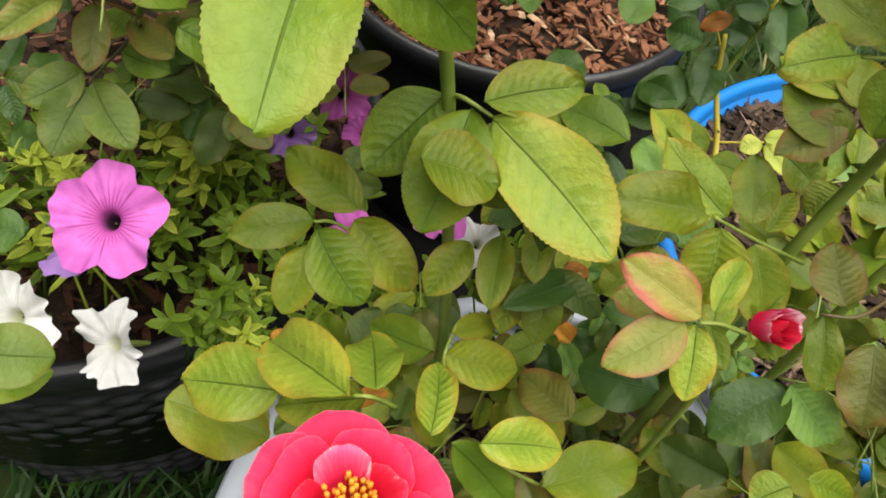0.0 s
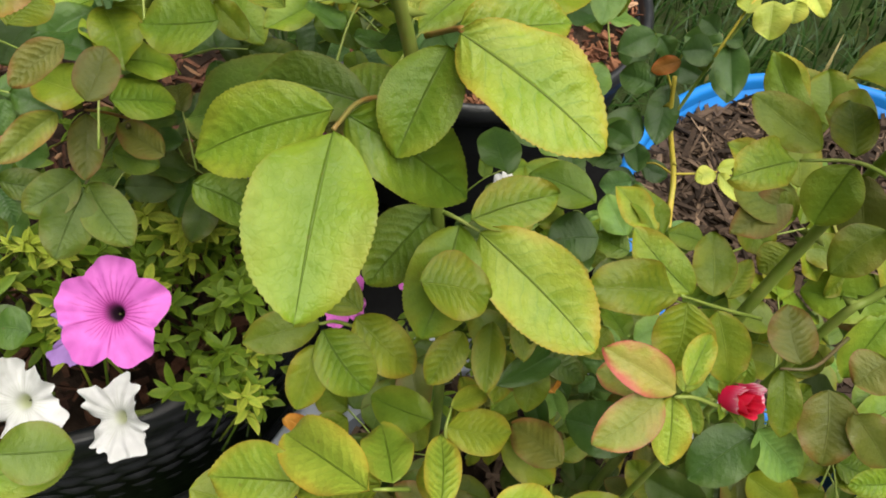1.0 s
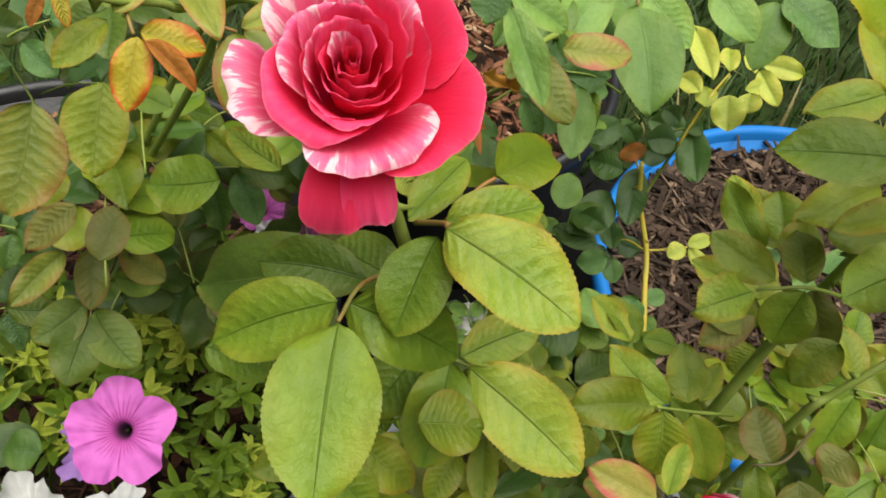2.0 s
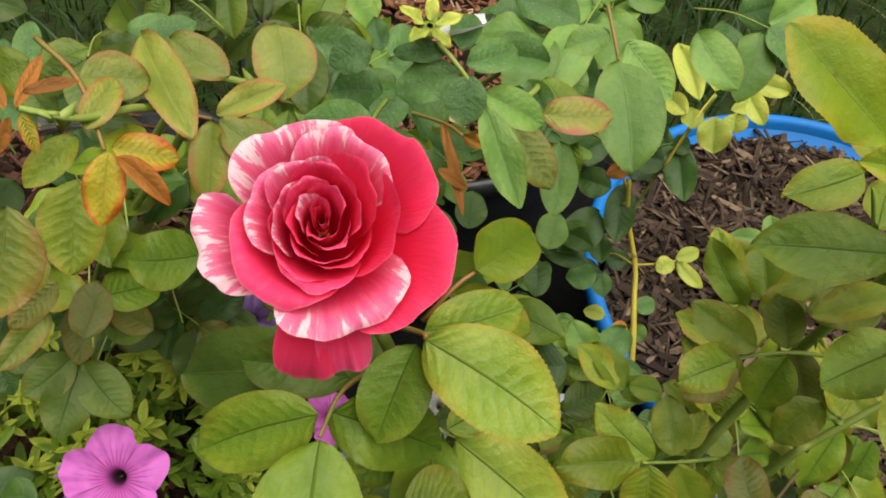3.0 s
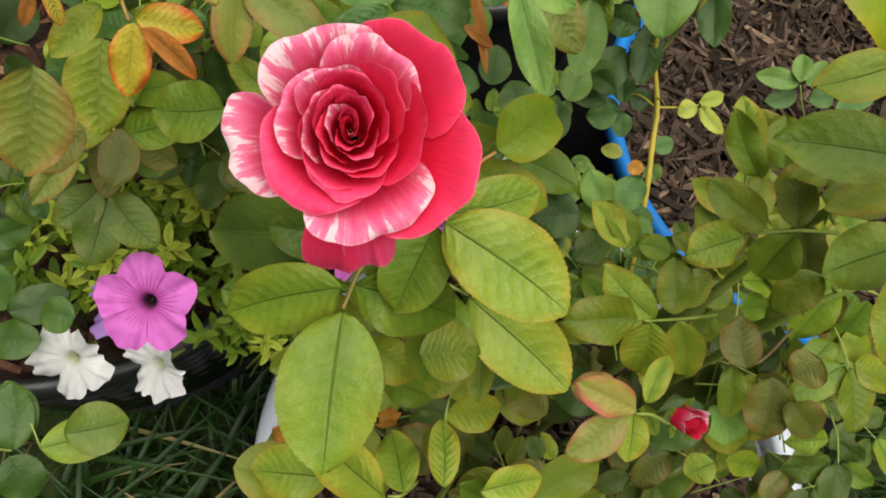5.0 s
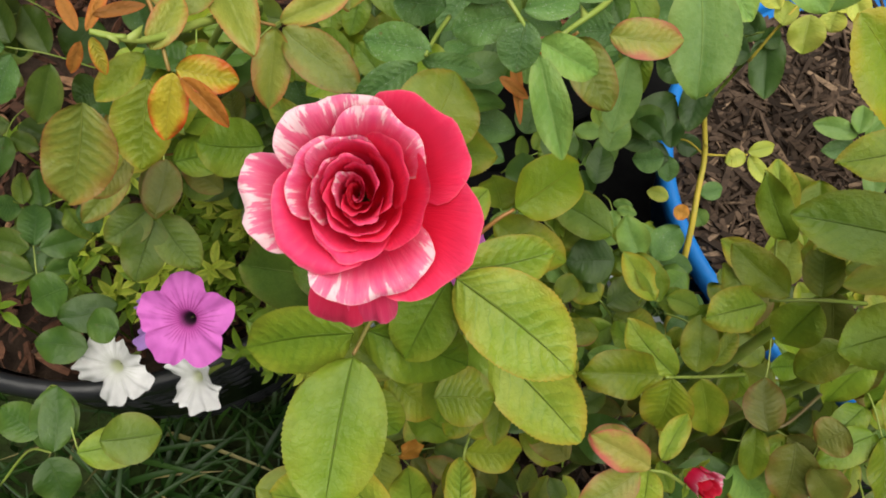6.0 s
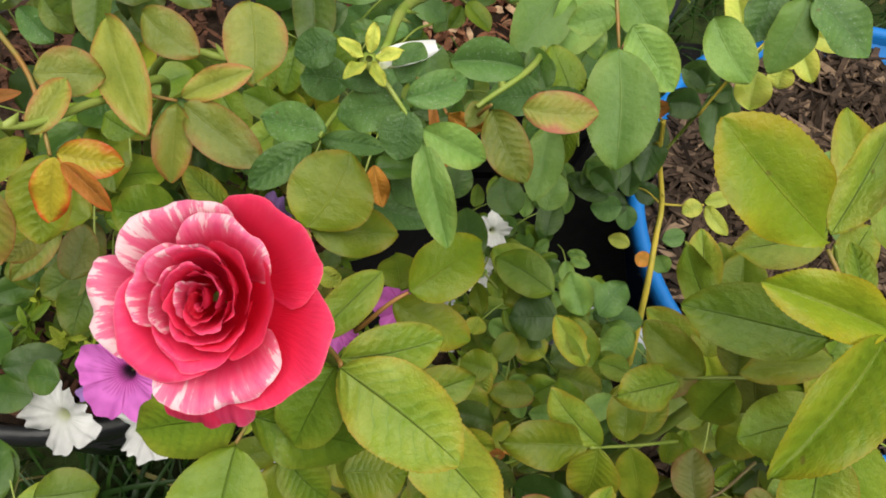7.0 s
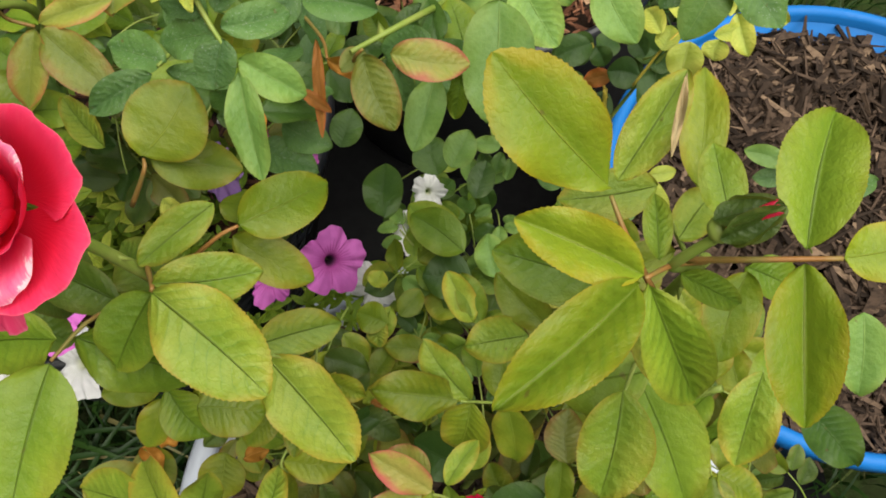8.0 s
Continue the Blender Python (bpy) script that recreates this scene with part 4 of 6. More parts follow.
petunia_foliage(petunia, "foliage", ((-0.20, 0.46, 0.56, 0.035, 17, 0.022), (-0.14, 0.46, 0.55, 0.03, 13, 0.020), (-0.10, 0.47, 0.54, 0.03, 10, 0.018), (-0.26, 0.43, 0.56, 0.035, 14, 0.022),
                (-0.12, 0.375, 0.545, 0.012, 7, 0.019), (-0.155, 0.385, 0.53, 0.015, 8, 0.022), (-0.10, 0.54, 0.55, 0.03, 14, 0.018), (-0.17, 0.52, 0.57, 0.035, 22, 0.022),
                (-0.26, 0.52, 0.55, 0.05, 22, 0.024), (-0.34, 0.45, 0.55, 0.05, 16, 0.024), (-0.18, 0.60, 0.55, 0.05, 14, 0.022)), 4, "yellow-green petunia leaves on trailing shoots")
petunia_foliage(petunia_small, "foliage", ((0.02, 0.46, 0.49, 0.035, 14, 0.018), (0.08, 0.49, 0.48, 0.03, 10, 0.018), (-0.04, 0.43, 0.50, 0.03, 10, 0.018)), 6, "small light green petunia leaves")
petunia_foliage(petunia, "pale_foliage", ((-0.186, 0.499, 0.600, 0.022, 9, 0.020), (-0.169, 0.490, 0.580, 0.025, 8, 0.020), (-0.225, 0.41, 0.60, 0.012, 5, 0.018), (-0.27, 0.46, 0.60, 0.02, 6, 0.018), (-0.12, 0.378, 0.552, 0.010, 4, 0.018), (-0.25, 0.44, 0.58, 0.03, 6, 0.020)), 9, "pale yellow-green petunia shoots", "bract_pale")



# ---- the other roses ----
left_bush = thing("rose_bush", (LEFT_AT[0] + 0.05, LEFT_AT[1], 0.44), "rose bush with red-edged young leaves rising from the petunia pot", "rose bush")
back_bush = thing("rose_bush", (BACK_AT[0], BACK_AT[1], 0.44), "blue-green rose bush with a spent flower in the black pot", "rose bush")
blue_bush = thing("rose_bush", (0.205, 0.335, 0.32), "thin yellow-stemmed rose bush leaning out of the white pot", "rose bush")
rose_shoot = thing("rose_shoot", (0.50, 0.60, 0.325), "low green rose shoot rising from mulch in the blue tub", "rose shoot")
# ---- leaves, leaf by leaf ----
leaf = stalk(rose_bush, ((-0.020, 0.300, 0.920), (-0.039, 0.280, 0.938), (-0.048, 0.260, 0.945)), 0.0009, "red")
leaflet(leaf, (-0.048, 0.259, 0.945), (-0.057, 0.206, 0.928), 0.0372, "green", "flat", (0.03, -0.51, 0.86))
leaflet(leaf, (-0.048, 0.268, 0.945), (-0.092, 0.266, 0.925), 0.0278, "green", "flat", (0.07, -0.57, 0.82))
leaflet(leaf, (-0.044, 0.271, 0.940), (-0.001, 0.260, 0.915), 0.0285, "green", "arch", (-0.06, -0.56, 0.83))
leaflet(leaf, (-0.044, 0.295, 0.925), (-0.106, 0.314, 0.895), 0.0358, "deep", "flat", (0.05, -0.50, 0.86))
leaflet(leaf, (-0.036, 0.290, 0.926), (-0.077, 0.302, 0.925), 0.0230, "moss", "cup", (0.02, -0.51, 0.86))
leaflet(leaf, (-0.024, 0.299, 0.915), (-0.049, 0.322, 0.912), 0.0250, "moss", "flat", (0.02, -0.48, 0.88))
leaf = stalk(rose_bush, ((-0.020, 0.297, 0.950), (-0.012, 0.285, 0.963), (-0.012, 0.283, 0.963)), 0.0009, "red")
leaflet(leaf, (-0.012, 0.286, 0.963), (0.025, 0.295, 0.962), 0.0198, "lime", "cup", (-0.10, -0.38, 0.92))
leaflet(leaf, (-0.012, 0.283, 0.963), (0.031, 0.252, 0.950), 0.0339, "lime", "flat", (-0.11, -0.33, 0.94))
leaflet(leaf, (-0.014, 0.286, 0.955), (-0.030, 0.260, 0.935), 0.0251, "green", "cup", (-0.04, -0.34, 0.94))
leaf = stalk(rose_bush, ((-0.035, 0.326, 0.940), (-0.027, 0.333, 0.957), (-0.028, 0.338, 0.958)), 0.0009, "red")
leaflet(leaf, (-0.028, 0.338, 0.960), (-0.012, 0.362, 0.975), 0.0337, "olive", "flat", (0.14, -0.43, 0.89))
leaflet(leaf, (-0.027, 0.340, 0.955), (0.007, 0.344, 0.945), 0.0209, "olive", "flat", (0.11, -0.40, 0.91))
leaf = stalk(rose_bush, ((-0.009, 0.304, 0.940), (0.004, 0.312, 0.950), (0.011, 0.316, 0.952)), 0.0009, "red")
leaflet(leaf, (0.011, 0.316, 0.952), (0.043, 0.342, 0.948), 0.0243, "amber", "arch", (0.04, -0.38, 0.93))
leaflet(leaf, (0.001, 0.323, 0.955), (-0.022, 0.296, 0.955), 0.0162, "lime", "cup", (0.12, -0.34, 0.93))
leaflet(leaf, (0.005, 0.319, 0.935), (0.038, 0.308, 0.920), 0.0199, "olive", "flat", (0.05, -0.33, 0.94))
leaflet(leaf, (0.008, 0.322, 0.940), (0.005, 0.341, 0.935), 0.0180, "olive", "flat", (0.08, -0.37, 0.93))
leaf = stalk(rose_bush, ((-0.007, 0.309, 0.850), (-0.001, 0.300, 0.857), (0.010, 0.294, 0.855)), 0.0009, "green")
leaflet(leaf, (0.006, 0.296, 0.860), (0.045, 0.310, 0.862), 0.0226, "lime", "flat", (-0.14, -0.52, 0.84))
leaflet(leaf, (0.010, 0.293, 0.855), (0.056, 0.248, 0.838), 0.0381, "lime", "flat", (-0.16, -0.46, 0.87))
leaflet(leaf, (0.002, 0.297, 0.855), (-0.013, 0.258, 0.830), 0.0320, "green", "cup", (-0.08, -0.47, 0.88))
leaflet(leaf, (-0.007, 0.309, 0.850), (-0.035, 0.284, 0.830), 0.0288, "green", "flat", (-0.04, -0.50, 0.87))
leaflet(leaf, (0.023, 0.315, 0.830), (0.021, 0.302, 0.820), 0.0152, "olive", "cup", (-0.12, -0.49, 0.86))
leaf = stalk(rose_bush, ((-0.024, 0.299, 0.760), (-0.046, 0.293, 0.785), (-0.055, 0.289, 0.790)), 0.0009, "green")
leaflet(leaf, (-0.055, 0.290, 0.790), (-0.090, 0.282, 0.785), 0.0200, "olive", "flat", (0.05, -0.44, 0.90))
leaflet(leaf, (-0.054, 0.289, 0.785), (-0.031, 0.266, 0.765), 0.0276, "green", "cup", (-0.00, -0.42, 0.91))
leaflet(leaf, (-0.039, 0.296, 0.785), (-0.010, 0.276, 0.765), 0.0254, "olive", "flat", (-0.03, -0.43, 0.90))
leaflet(leaf, (-0.057, 0.284, 0.780), (-0.065, 0.258, 0.765), 0.0197, "olive", "cup", (0.03, -0.40, 0.91))
leaflet(leaf, (-0.036, 0.290, 0.800), (-0.072, 0.320, 0.800), 0.0238, "olive", "flat", (0.06, -0.55, 0.84))
leaf = stalk(rose_bush, ((-0.014, 0.222, 0.760), (-0.024, 0.213, 0.785), (-0.031, 0.213, 0.785)), 0.0009, "green")
leaflet(leaf, (-0.061, 0.229, 0.752), (-0.106, 0.236, 0.742), 0.0334, "lime", "flat", (0.11, -0.39, 0.91))
leaflet(leaf, (-0.032, 0.212, 0.786), (-0.074, 0.254, 0.755), 0.0309, "lime", "cup", (0.06, -0.41, 0.91))
leaflet(leaf, (-0.023, 0.214, 0.790), (-0.027, 0.249, 0.775), 0.0231, "lime", "flat", (-0.00, -0.42, 0.91))
leaflet(leaf, (-0.026, 0.225, 0.760), (-0.066, 0.228, 0.740), 0.0233, "lime", "flat", (0.04, -0.39, 0.92))
leaf = stalk(rose_bush, ((0.015, 0.260, 0.700), (0.007, 0.259, 0.735), (0.010, 0.271, 0.740)), 0.0009, "green")
leaflet(leaf, (0.002, 0.220, 0.740), (0.005, 0.261, 0.735), 0.0188, "lime", "flat", (-0.05, -0.40, 0.92))
leaflet(leaf, (0.007, 0.263, 0.735), (0.046, 0.266, 0.720), 0.0243, "olive", "flat", (-0.09, -0.42, 0.90))
leaflet(leaf, (0.010, 0.271, 0.740), (0.032, 0.283, 0.735), 0.0127, "olive", "flat", (-0.08, -0.45, 0.89))
leaflet(leaf, (0.004, 0.278, 0.710), (-0.030, 0.298, 0.700), 0.0250, "green", "flat", (-0.02, -0.44, 0.90))
leaflet(leaf, (0.010, 0.282, 0.795), (-0.006, 0.261, 0.785), 0.0181, "olive", "cup", (-0.05, -0.49, 0.87))
leaflet(leaf, (0.024, 0.288, 0.795), (0.020, 0.257, 0.785), 0.0159, "olive", "cup", (-0.10, -0.49, 0.87))
leaflet(leaf, (0.044, 0.303, 0.785), (0.040, 0.276, 0.780), 0.0142, "olive", "flat", (-0.13, -0.50, 0.85))
leaf = stalk(rose_bush, ((0.074, 0.221, 0.680), (0.039, 0.216, 0.720), (0.023, 0.217, 0.740)), 0.0009, "green")
leaflet(leaf, (0.022, 0.216, 0.745), (0.062, 0.221, 0.735), 0.0234, "lime", "cup", (-0.13, -0.36, 0.92))
leaflet(leaf, (0.056, 0.213, 0.710), (0.108, 0.232, 0.700), 0.0294, "olive", "flat", (-0.18, -0.34, 0.92))
leaflet(leaf, (0.012, 0.222, 0.730), (0.044, 0.206, 0.700), 0.0213, "green", "flat", (-0.09, -0.34, 0.94))
leaflet(leaf, (0.010, 0.233, 0.700), (-0.001, 0.264, 0.690), 0.0192, "olive", "flat", (-0.05, -0.38, 0.92))
leaf = stalk(rose_bush, ((0.087, 0.301, 0.720), (0.050, 0.285, 0.750), (0.030, 0.274, 0.760)), 0.0009, "green")
leaflet(leaf, (0.028, 0.268, 0.770), (0.070, 0.294, 0.765), 0.0155, "dark", "cup", (-0.14, -0.48, 0.87))
leaflet(leaf, (0.057, 0.295, 0.768), (0.069, 0.292, 0.766), 0.0087, "dry", "flat", (-0.16, -0.49, 0.86))
leaflet(leaf, (0.032, 0.279, 0.755), (0.067, 0.284, 0.745), 0.0172, "brown", "flat", (-0.13, -0.46, 0.88))
leaflet(leaf, (0.084, 0.271, 0.665), (0.058, 0.302, 0.655), 0.0275, "brown", "flat", (-0.14, -0.40, 0.90))
leaflet(leaf, (0.121, 0.273, 0.700), (0.082, 0.288, 0.690), 0.0328, "dark", "flat", (-0.20, -0.41, 0.89))
leaflet(leaf, (0.056, 0.298, 0.640), (0.091, 0.275, 0.620), 0.0263, "olive", "flat", (-0.14, -0.38, 0.91))
leaflet(leaf, (0.096, 0.312, 0.750), (0.083, 0.301, 0.740), 0.0193, "olive", "flat", (-0.19, -0.48, 0.85))
leaf = stalk(rose_bush, ((0.112, 0.231, 0.820), (0.103, 0.239, 0.815), (0.095, 0.241, 0.812)), 0.0009, "green")
leaflet(leaf, (0.095, 0.242, 0.815), (0.063, 0.254, 0.830), 0.0204, "pink", "flat", (-0.23, -0.47, 0.85))
leaflet(leaf, (0.090, 0.241, 0.812), (0.059, 0.223, 0.805), 0.0213, "pink", "flat", (-0.22, -0.44, 0.87))
leaflet(leaf, (0.096, 0.243, 0.808), (0.094, 0.219, 0.790), 0.0176, "lime", "flat", (-0.25, -0.42, 0.87))
leaflet(leaf, (0.103, 0.247, 0.805), (0.110, 0.231, 0.795), 0.0096, "lime", "flat", (-0.27, -0.43, 0.86))
leaflet(leaf, (0.102, 0.246, 0.812), (0.116, 0.268, 0.820), 0.0135, "lime", "cup", (-0.28, -0.47, 0.84))
leaf = stalk(rose_bush, ((0.165, 0.300, 0.780), (0.135, 0.293, 0.800), (0.106, 0.287, 0.820)), 0.0009, "green")
leaflet(leaf, (0.105, 0.288, 0.820), (0.061, 0.285, 0.830), 0.0259, "olive", "curl", (-0.23, -0.45, 0.86))
leaflet(leaf, (0.111, 0.288, 0.820), (0.084, 0.311, 0.838), 0.0212, "lime", "flat", (-0.26, -0.47, 0.84))
leaflet(leaf, (0.126, 0.292, 0.812), (0.126, 0.318, 0.828), 0.0205, "olive", "flat", (-0.29, -0.46, 0.84))
leaflet(leaf, (0.112, 0.289, 0.812), (0.107, 0.265, 0.790), 0.0291, "olive", "cup", (-0.27, -0.41, 0.87))
leaflet(leaf, (0.132, 0.292, 0.800), (0.141, 0.265, 0.775), 0.0238, "olive", "flat", (-0.30, -0.40, 0.87))
leaflet(leaf, (0.139, 0.299, 0.800), (0.152, 0.316, 0.810), 0.0115, "olive", "flat", (-0.31, -0.45, 0.84))
leaf = stalk(rose_bush, ((0.188, 0.309, 0.875), (0.158, 0.304, 0.892), (0.133, 0.303, 0.893)), 0.0009, "green")
leaflet(leaf, (0.139, 0.303, 0.900), (0.113, 0.322, 0.910), 0.0189, "olive", "flat", (-0.33, -0.47, 0.82))
leaflet(leaf, (0.130, 0.301, 0.895), (0.103, 0.293, 0.895), 0.0211, "lime", "curl", (-0.32, -0.44, 0.84))
leaflet(leaf, (0.156, 0.302, 0.892), (0.145, 0.289, 0.870), 0.0240, "green", "cup", (-0.36, -0.42, 0.83))
leaflet(leaf, (0.175, 0.316, 0.872), (0.184, 0.292, 0.845), 0.0226, "brown", "flat", (-0.38, -0.41, 0.83))
leaflet(leaf, (0.156, 0.304, 0.895), (0.157, 0.327, 0.905), 0.0184, "olive", "flat", (-0.37, -0.46, 0.81))
leaflet(leaf, (0.159, 0.343, 0.870), (0.141, 0.366, 0.895), 0.0176, "lime", "curl", (-0.33, -0.50, 0.80))
leaflet(leaf, (0.173, 0.347, 0.870), (0.173, 0.369, 0.885), 0.0230, "amber", "cup", (-0.36, -0.49, 0.79))
leaflet(leaf, (0.185, 0.331, 0.930), (0.140, 0.312, 0.930), 0.0213, "olive", "flat", (-0.40, -0.49, 0.78))
leaflet(leaf, (0.158, 0.348, 0.800), (0.178, 0.336, 0.790), 0.0222, "lime", "flat", (-0.31, -0.42, 0.85))
leaf = stalk(rose_bush, ((0.208, 0.289, 0.780), (0.181, 0.270, 0.785), (0.163, 0.269, 0.785)), 0.0009, "brown")
leaflet(leaf, (0.165, 0.263, 0.800), (0.163, 0.290, 0.810), 0.0225, "brown", "flat", (-0.35, -0.40, 0.85))
leaflet(leaf, (0.191, 0.263, 0.775), (0.187, 0.232, 0.755), 0.0296, "brown", "flat", (-0.36, -0.33, 0.87))
leaflet(leaf, (0.165, 0.269, 0.785), (0.165, 0.242, 0.765), 0.0167, "olive", "flat", (-0.33, -0.36, 0.87))
leaflet(leaf, (0.164, 0.254, 0.745), (0.131, 0.238, 0.725), 0.0298, "dark", "flat", (-0.29, -0.33, 0.90))
leaflet(leaf, (0.162, 0.254, 0.750), (0.189, 0.235, 0.730), 0.0251, "mid", "flat", (-0.33, -0.32, 0.89))
leaflet(leaf, (0.209, 0.265, 0.800), (0.195, 0.258, 0.790), 0.0244, "brown", "flat", (-0.39, -0.37, 0.84))
leaflet(leaf, (0.196, 0.248, 0.780), (0.218, 0.228, 0.760), 0.0226, "brown", "flat", (-0.39, -0.32, 0.86))
leaflet(leaf, (0.159, 0.327, 0.845), (0.131, 0.312, 0.835), 0.0202, "brown", "flat", (-0.33, -0.49, 0.81))
leaflet(leaf, (0.181, 0.291, 0.865), (0.160, 0.280, 0.850), 0.0219, "olive", "cup", (-0.39, -0.45, 0.80))
leaflet(leaf, (0.181, 0.330, 0.800), (0.167, 0.322, 0.790), 0.0202, "olive", "flat", (-0.34, -0.46, 0.82))
leaflet(leaf, (0.284, 0.392, 0.700), (0.262, 0.371, 0.690), 0.0224, "yellow", "curl", (-0.37, -0.43, 0.82))
leaflet(leaf, (0.265, 0.343, 0.680), (0.259, 0.332, 0.670), 0.0183, "yellow", "curl", (-0.36, -0.38, 0.85))
leaflet(leaf, (0.270, 0.343, 0.740), (0.245, 0.318, 0.730), 0.0281, "mid", "flat", (-0.39, -0.41, 0.83))
leaf = stalk(rose_bush, ((0.239, 0.321, 0.620), (0.209, 0.282, 0.650), (0.197, 0.266, 0.660)), 0.0009, "green")
leaflet(leaf, (0.195, 0.264, 0.665), (0.170, 0.243, 0.655), 0.0237, "olive", "flat", (-0.29, -0.35, 0.89))
leaflet(leaf, (0.158, 0.258, 0.630), (0.139, 0.289, 0.625), 0.0237, "olive", "flat", (-0.23, -0.36, 0.90))
leaflet(leaf, (0.187, 0.257, 0.680), (0.221, 0.240, 0.665), 0.0267, "olive", "flat", (-0.33, -0.34, 0.88))
leaflet(leaf, (0.172, 0.313, 0.600), (0.189, 0.296, 0.590), 0.0162, "mid", "flat", (-0.25, -0.37, 0.89))
leaflet(leaf, (0.180, 0.227, 0.700), (0.163, 0.221, 0.690), 0.0218, "lime", "flat", (-0.31, -0.33, 0.89))
leaflet(leaf, (0.183, 0.226, 0.710), (0.210, 0.221, 0.700), 0.0188, "amber", "flat", (-0.34, -0.33, 0.88))
leaf = stalk(rose_bush, ((0.155, 0.284, 1.000), (0.143, 0.295, 1.015), (0.137, 0.306, 1.020)), 0.0009, "red")
leaflet(leaf, (0.136, 0.308, 1.022), (0.098, 0.327, 1.055), 0.0309, "amber", "ob", (-0.09, -0.46, 0.88))
leaflet(leaf, (0.139, 0.311, 1.020), (0.156, 0.340, 1.040), 0.0162, "lime", "cup", (-0.17, -0.46, 0.87))
leaflet(leaf, (0.151, 0.312, 1.034), (0.155, 0.338, 1.042), 0.0028, "tan", "curl", (-0.19, -0.46, 0.87))
leaflet(leaf, (0.157, 0.295, 1.000), (0.155, 0.317, 1.005), 0.0098, "green", "cup", (-0.18, -0.38, 0.91))
leaf = stalk(rose_bush, ((0.172, 0.296, 1.000), (0.155, 0.285, 1.020), (0.144, 0.276, 1.030)), 0.0009, "red")
leaflet(leaf, (0.143, 0.276, 1.032), (0.107, 0.285, 1.042), 0.0182, "amber", "vee", (-0.12, -0.37, 0.92))
leaflet(leaf, (0.151, 0.290, 0.985), (0.105, 0.303, 0.980), 0.0257, "green", "flat", (-0.10, -0.35, 0.93))
leaflet(leaf, (0.142, 0.274, 1.030), (0.105, 0.236, 1.035), 0.0214, "amber", "vee", (-0.12, -0.29, 0.95))
leaflet(leaf, (0.145, 0.274, 1.030), (0.168, 0.248, 1.000), 0.0206, "green", "vee", (-0.20, -0.29, 0.94))
leaflet(leaf, (0.153, 0.283, 0.990), (0.166, 0.260, 0.975), 0.0136, "lime", "flat", (-0.18, -0.29, 0.94))
leaflet(leaf, (0.160, 0.287, 1.010), (0.186, 0.284, 0.995), 0.0105, "green", "slim", (-0.22, -0.34, 0.92))
leaf = stalk(rose_bush, ((0.159, 0.287, 1.020), (0.172, 0.282, 1.035), (0.192, 0.280, 1.045)), 0.0009, "red")
leaflet(leaf, (0.185, 0.284, 1.040), (0.194, 0.325, 1.050), 0.0239, "green", "vee", (-0.29, -0.41, 0.86))
leaflet(leaf, (0.184, 0.280, 1.040), (0.185, 0.238, 1.030), 0.0207, "amber", "vee", (-0.29, -0.30, 0.91))
leaflet(leaf, (0.192, 0.280, 1.045), (0.212, 0.284, 1.050), 0.0161, "amber", "flat", (-0.34, -0.36, 0.87))
leaf = stalk(rose_bush, ((0.181, 0.302, 0.930), (0.163, 0.277, 0.950), (0.156, 0.263, 0.958)), 0.0009, "green")
leaflet(leaf, (0.155, 0.263, 0.960), (0.151, 0.227, 0.940), 0.0272, "lime", "cup", (-0.15, -0.22, 0.96))
leaflet(leaf, (0.166, 0.273, 0.940), (0.191, 0.230, 0.915), 0.0303, "green", "flat", (-0.19, -0.22, 0.96))
leaflet(leaf, (0.218, 0.283, 0.930), (0.212, 0.248, 0.910), 0.0231, "lime", "cup", (-0.25, -0.24, 0.94))
leaflet(leaf, (0.198, 0.307, 0.970), (0.191, 0.277, 0.955), 0.0199, "amber", "flat", (-0.24, -0.32, 0.92))
leaflet(leaf, (0.189, 0.321, 0.980), (0.183, 0.351, 0.985), 0.0170, "green", "flat", (-0.22, -0.42, 0.88))
leaflet(leaf, (0.185, 0.345, 0.960), (0.188, 0.397, 0.970), 0.0191, "olive", "flat", (-0.20, -0.46, 0.87))
leaflet(leaf, (0.180, 0.327, 0.950), (0.196, 0.350, 0.955), 0.0177, "lime", "flat", (-0.21, -0.39, 0.90))
leaflet(leaf, (0.307, 0.343, 0.850), (0.310, 0.304, 0.830), 0.0266, "mid", "flat", (-0.33, -0.29, 0.90))
leaflet(leaf, (0.206, 0.318, 0.950), (0.232, 0.313, 0.940), 0.0176, "green", "flat", (-0.27, -0.34, 0.90))
leaflet(leaf, (0.229, 0.272, 0.900), (0.244, 0.308, 0.900), 0.0217, "green", "flat", (-0.27, -0.27, 0.92))
leaflet(leaf, (0.318, 0.318, 0.750), (0.359, 0.287, 0.730), 0.0329, "dark", "flat", (-0.31, -0.23, 0.92))
leaf = stalk(rose_bush, ((0.190, 0.329, 0.930), (0.174, 0.330, 0.960), (0.169, 0.332, 0.970)), 0.0009, "green")
leaflet(leaf, (0.165, 0.336, 0.975), (0.129, 0.327, 0.975), 0.0202, "lime", "flat", (-0.33, -0.38, 0.86))
leaflet(leaf, (0.168, 0.293, 0.955), (0.133, 0.287, 0.955), 0.0144, "olive", "flat", (-0.33, -0.29, 0.90))
leaflet(leaf, (0.167, 0.273, 0.950), (0.134, 0.266, 0.940), 0.0258, "green", "flat", (-0.33, -0.25, 0.91))
leaflet(leaf, (0.169, 0.320, 0.900), (0.149, 0.325, 0.900), 0.0225, "olive", "flat", (-0.29, -0.32, 0.90))
leaf = stalk(left_bush, ((-0.139, 0.394, 1.000), (-0.123, 0.374, 0.998), (-0.113, 0.347, 0.991)), 0.0009, "red")
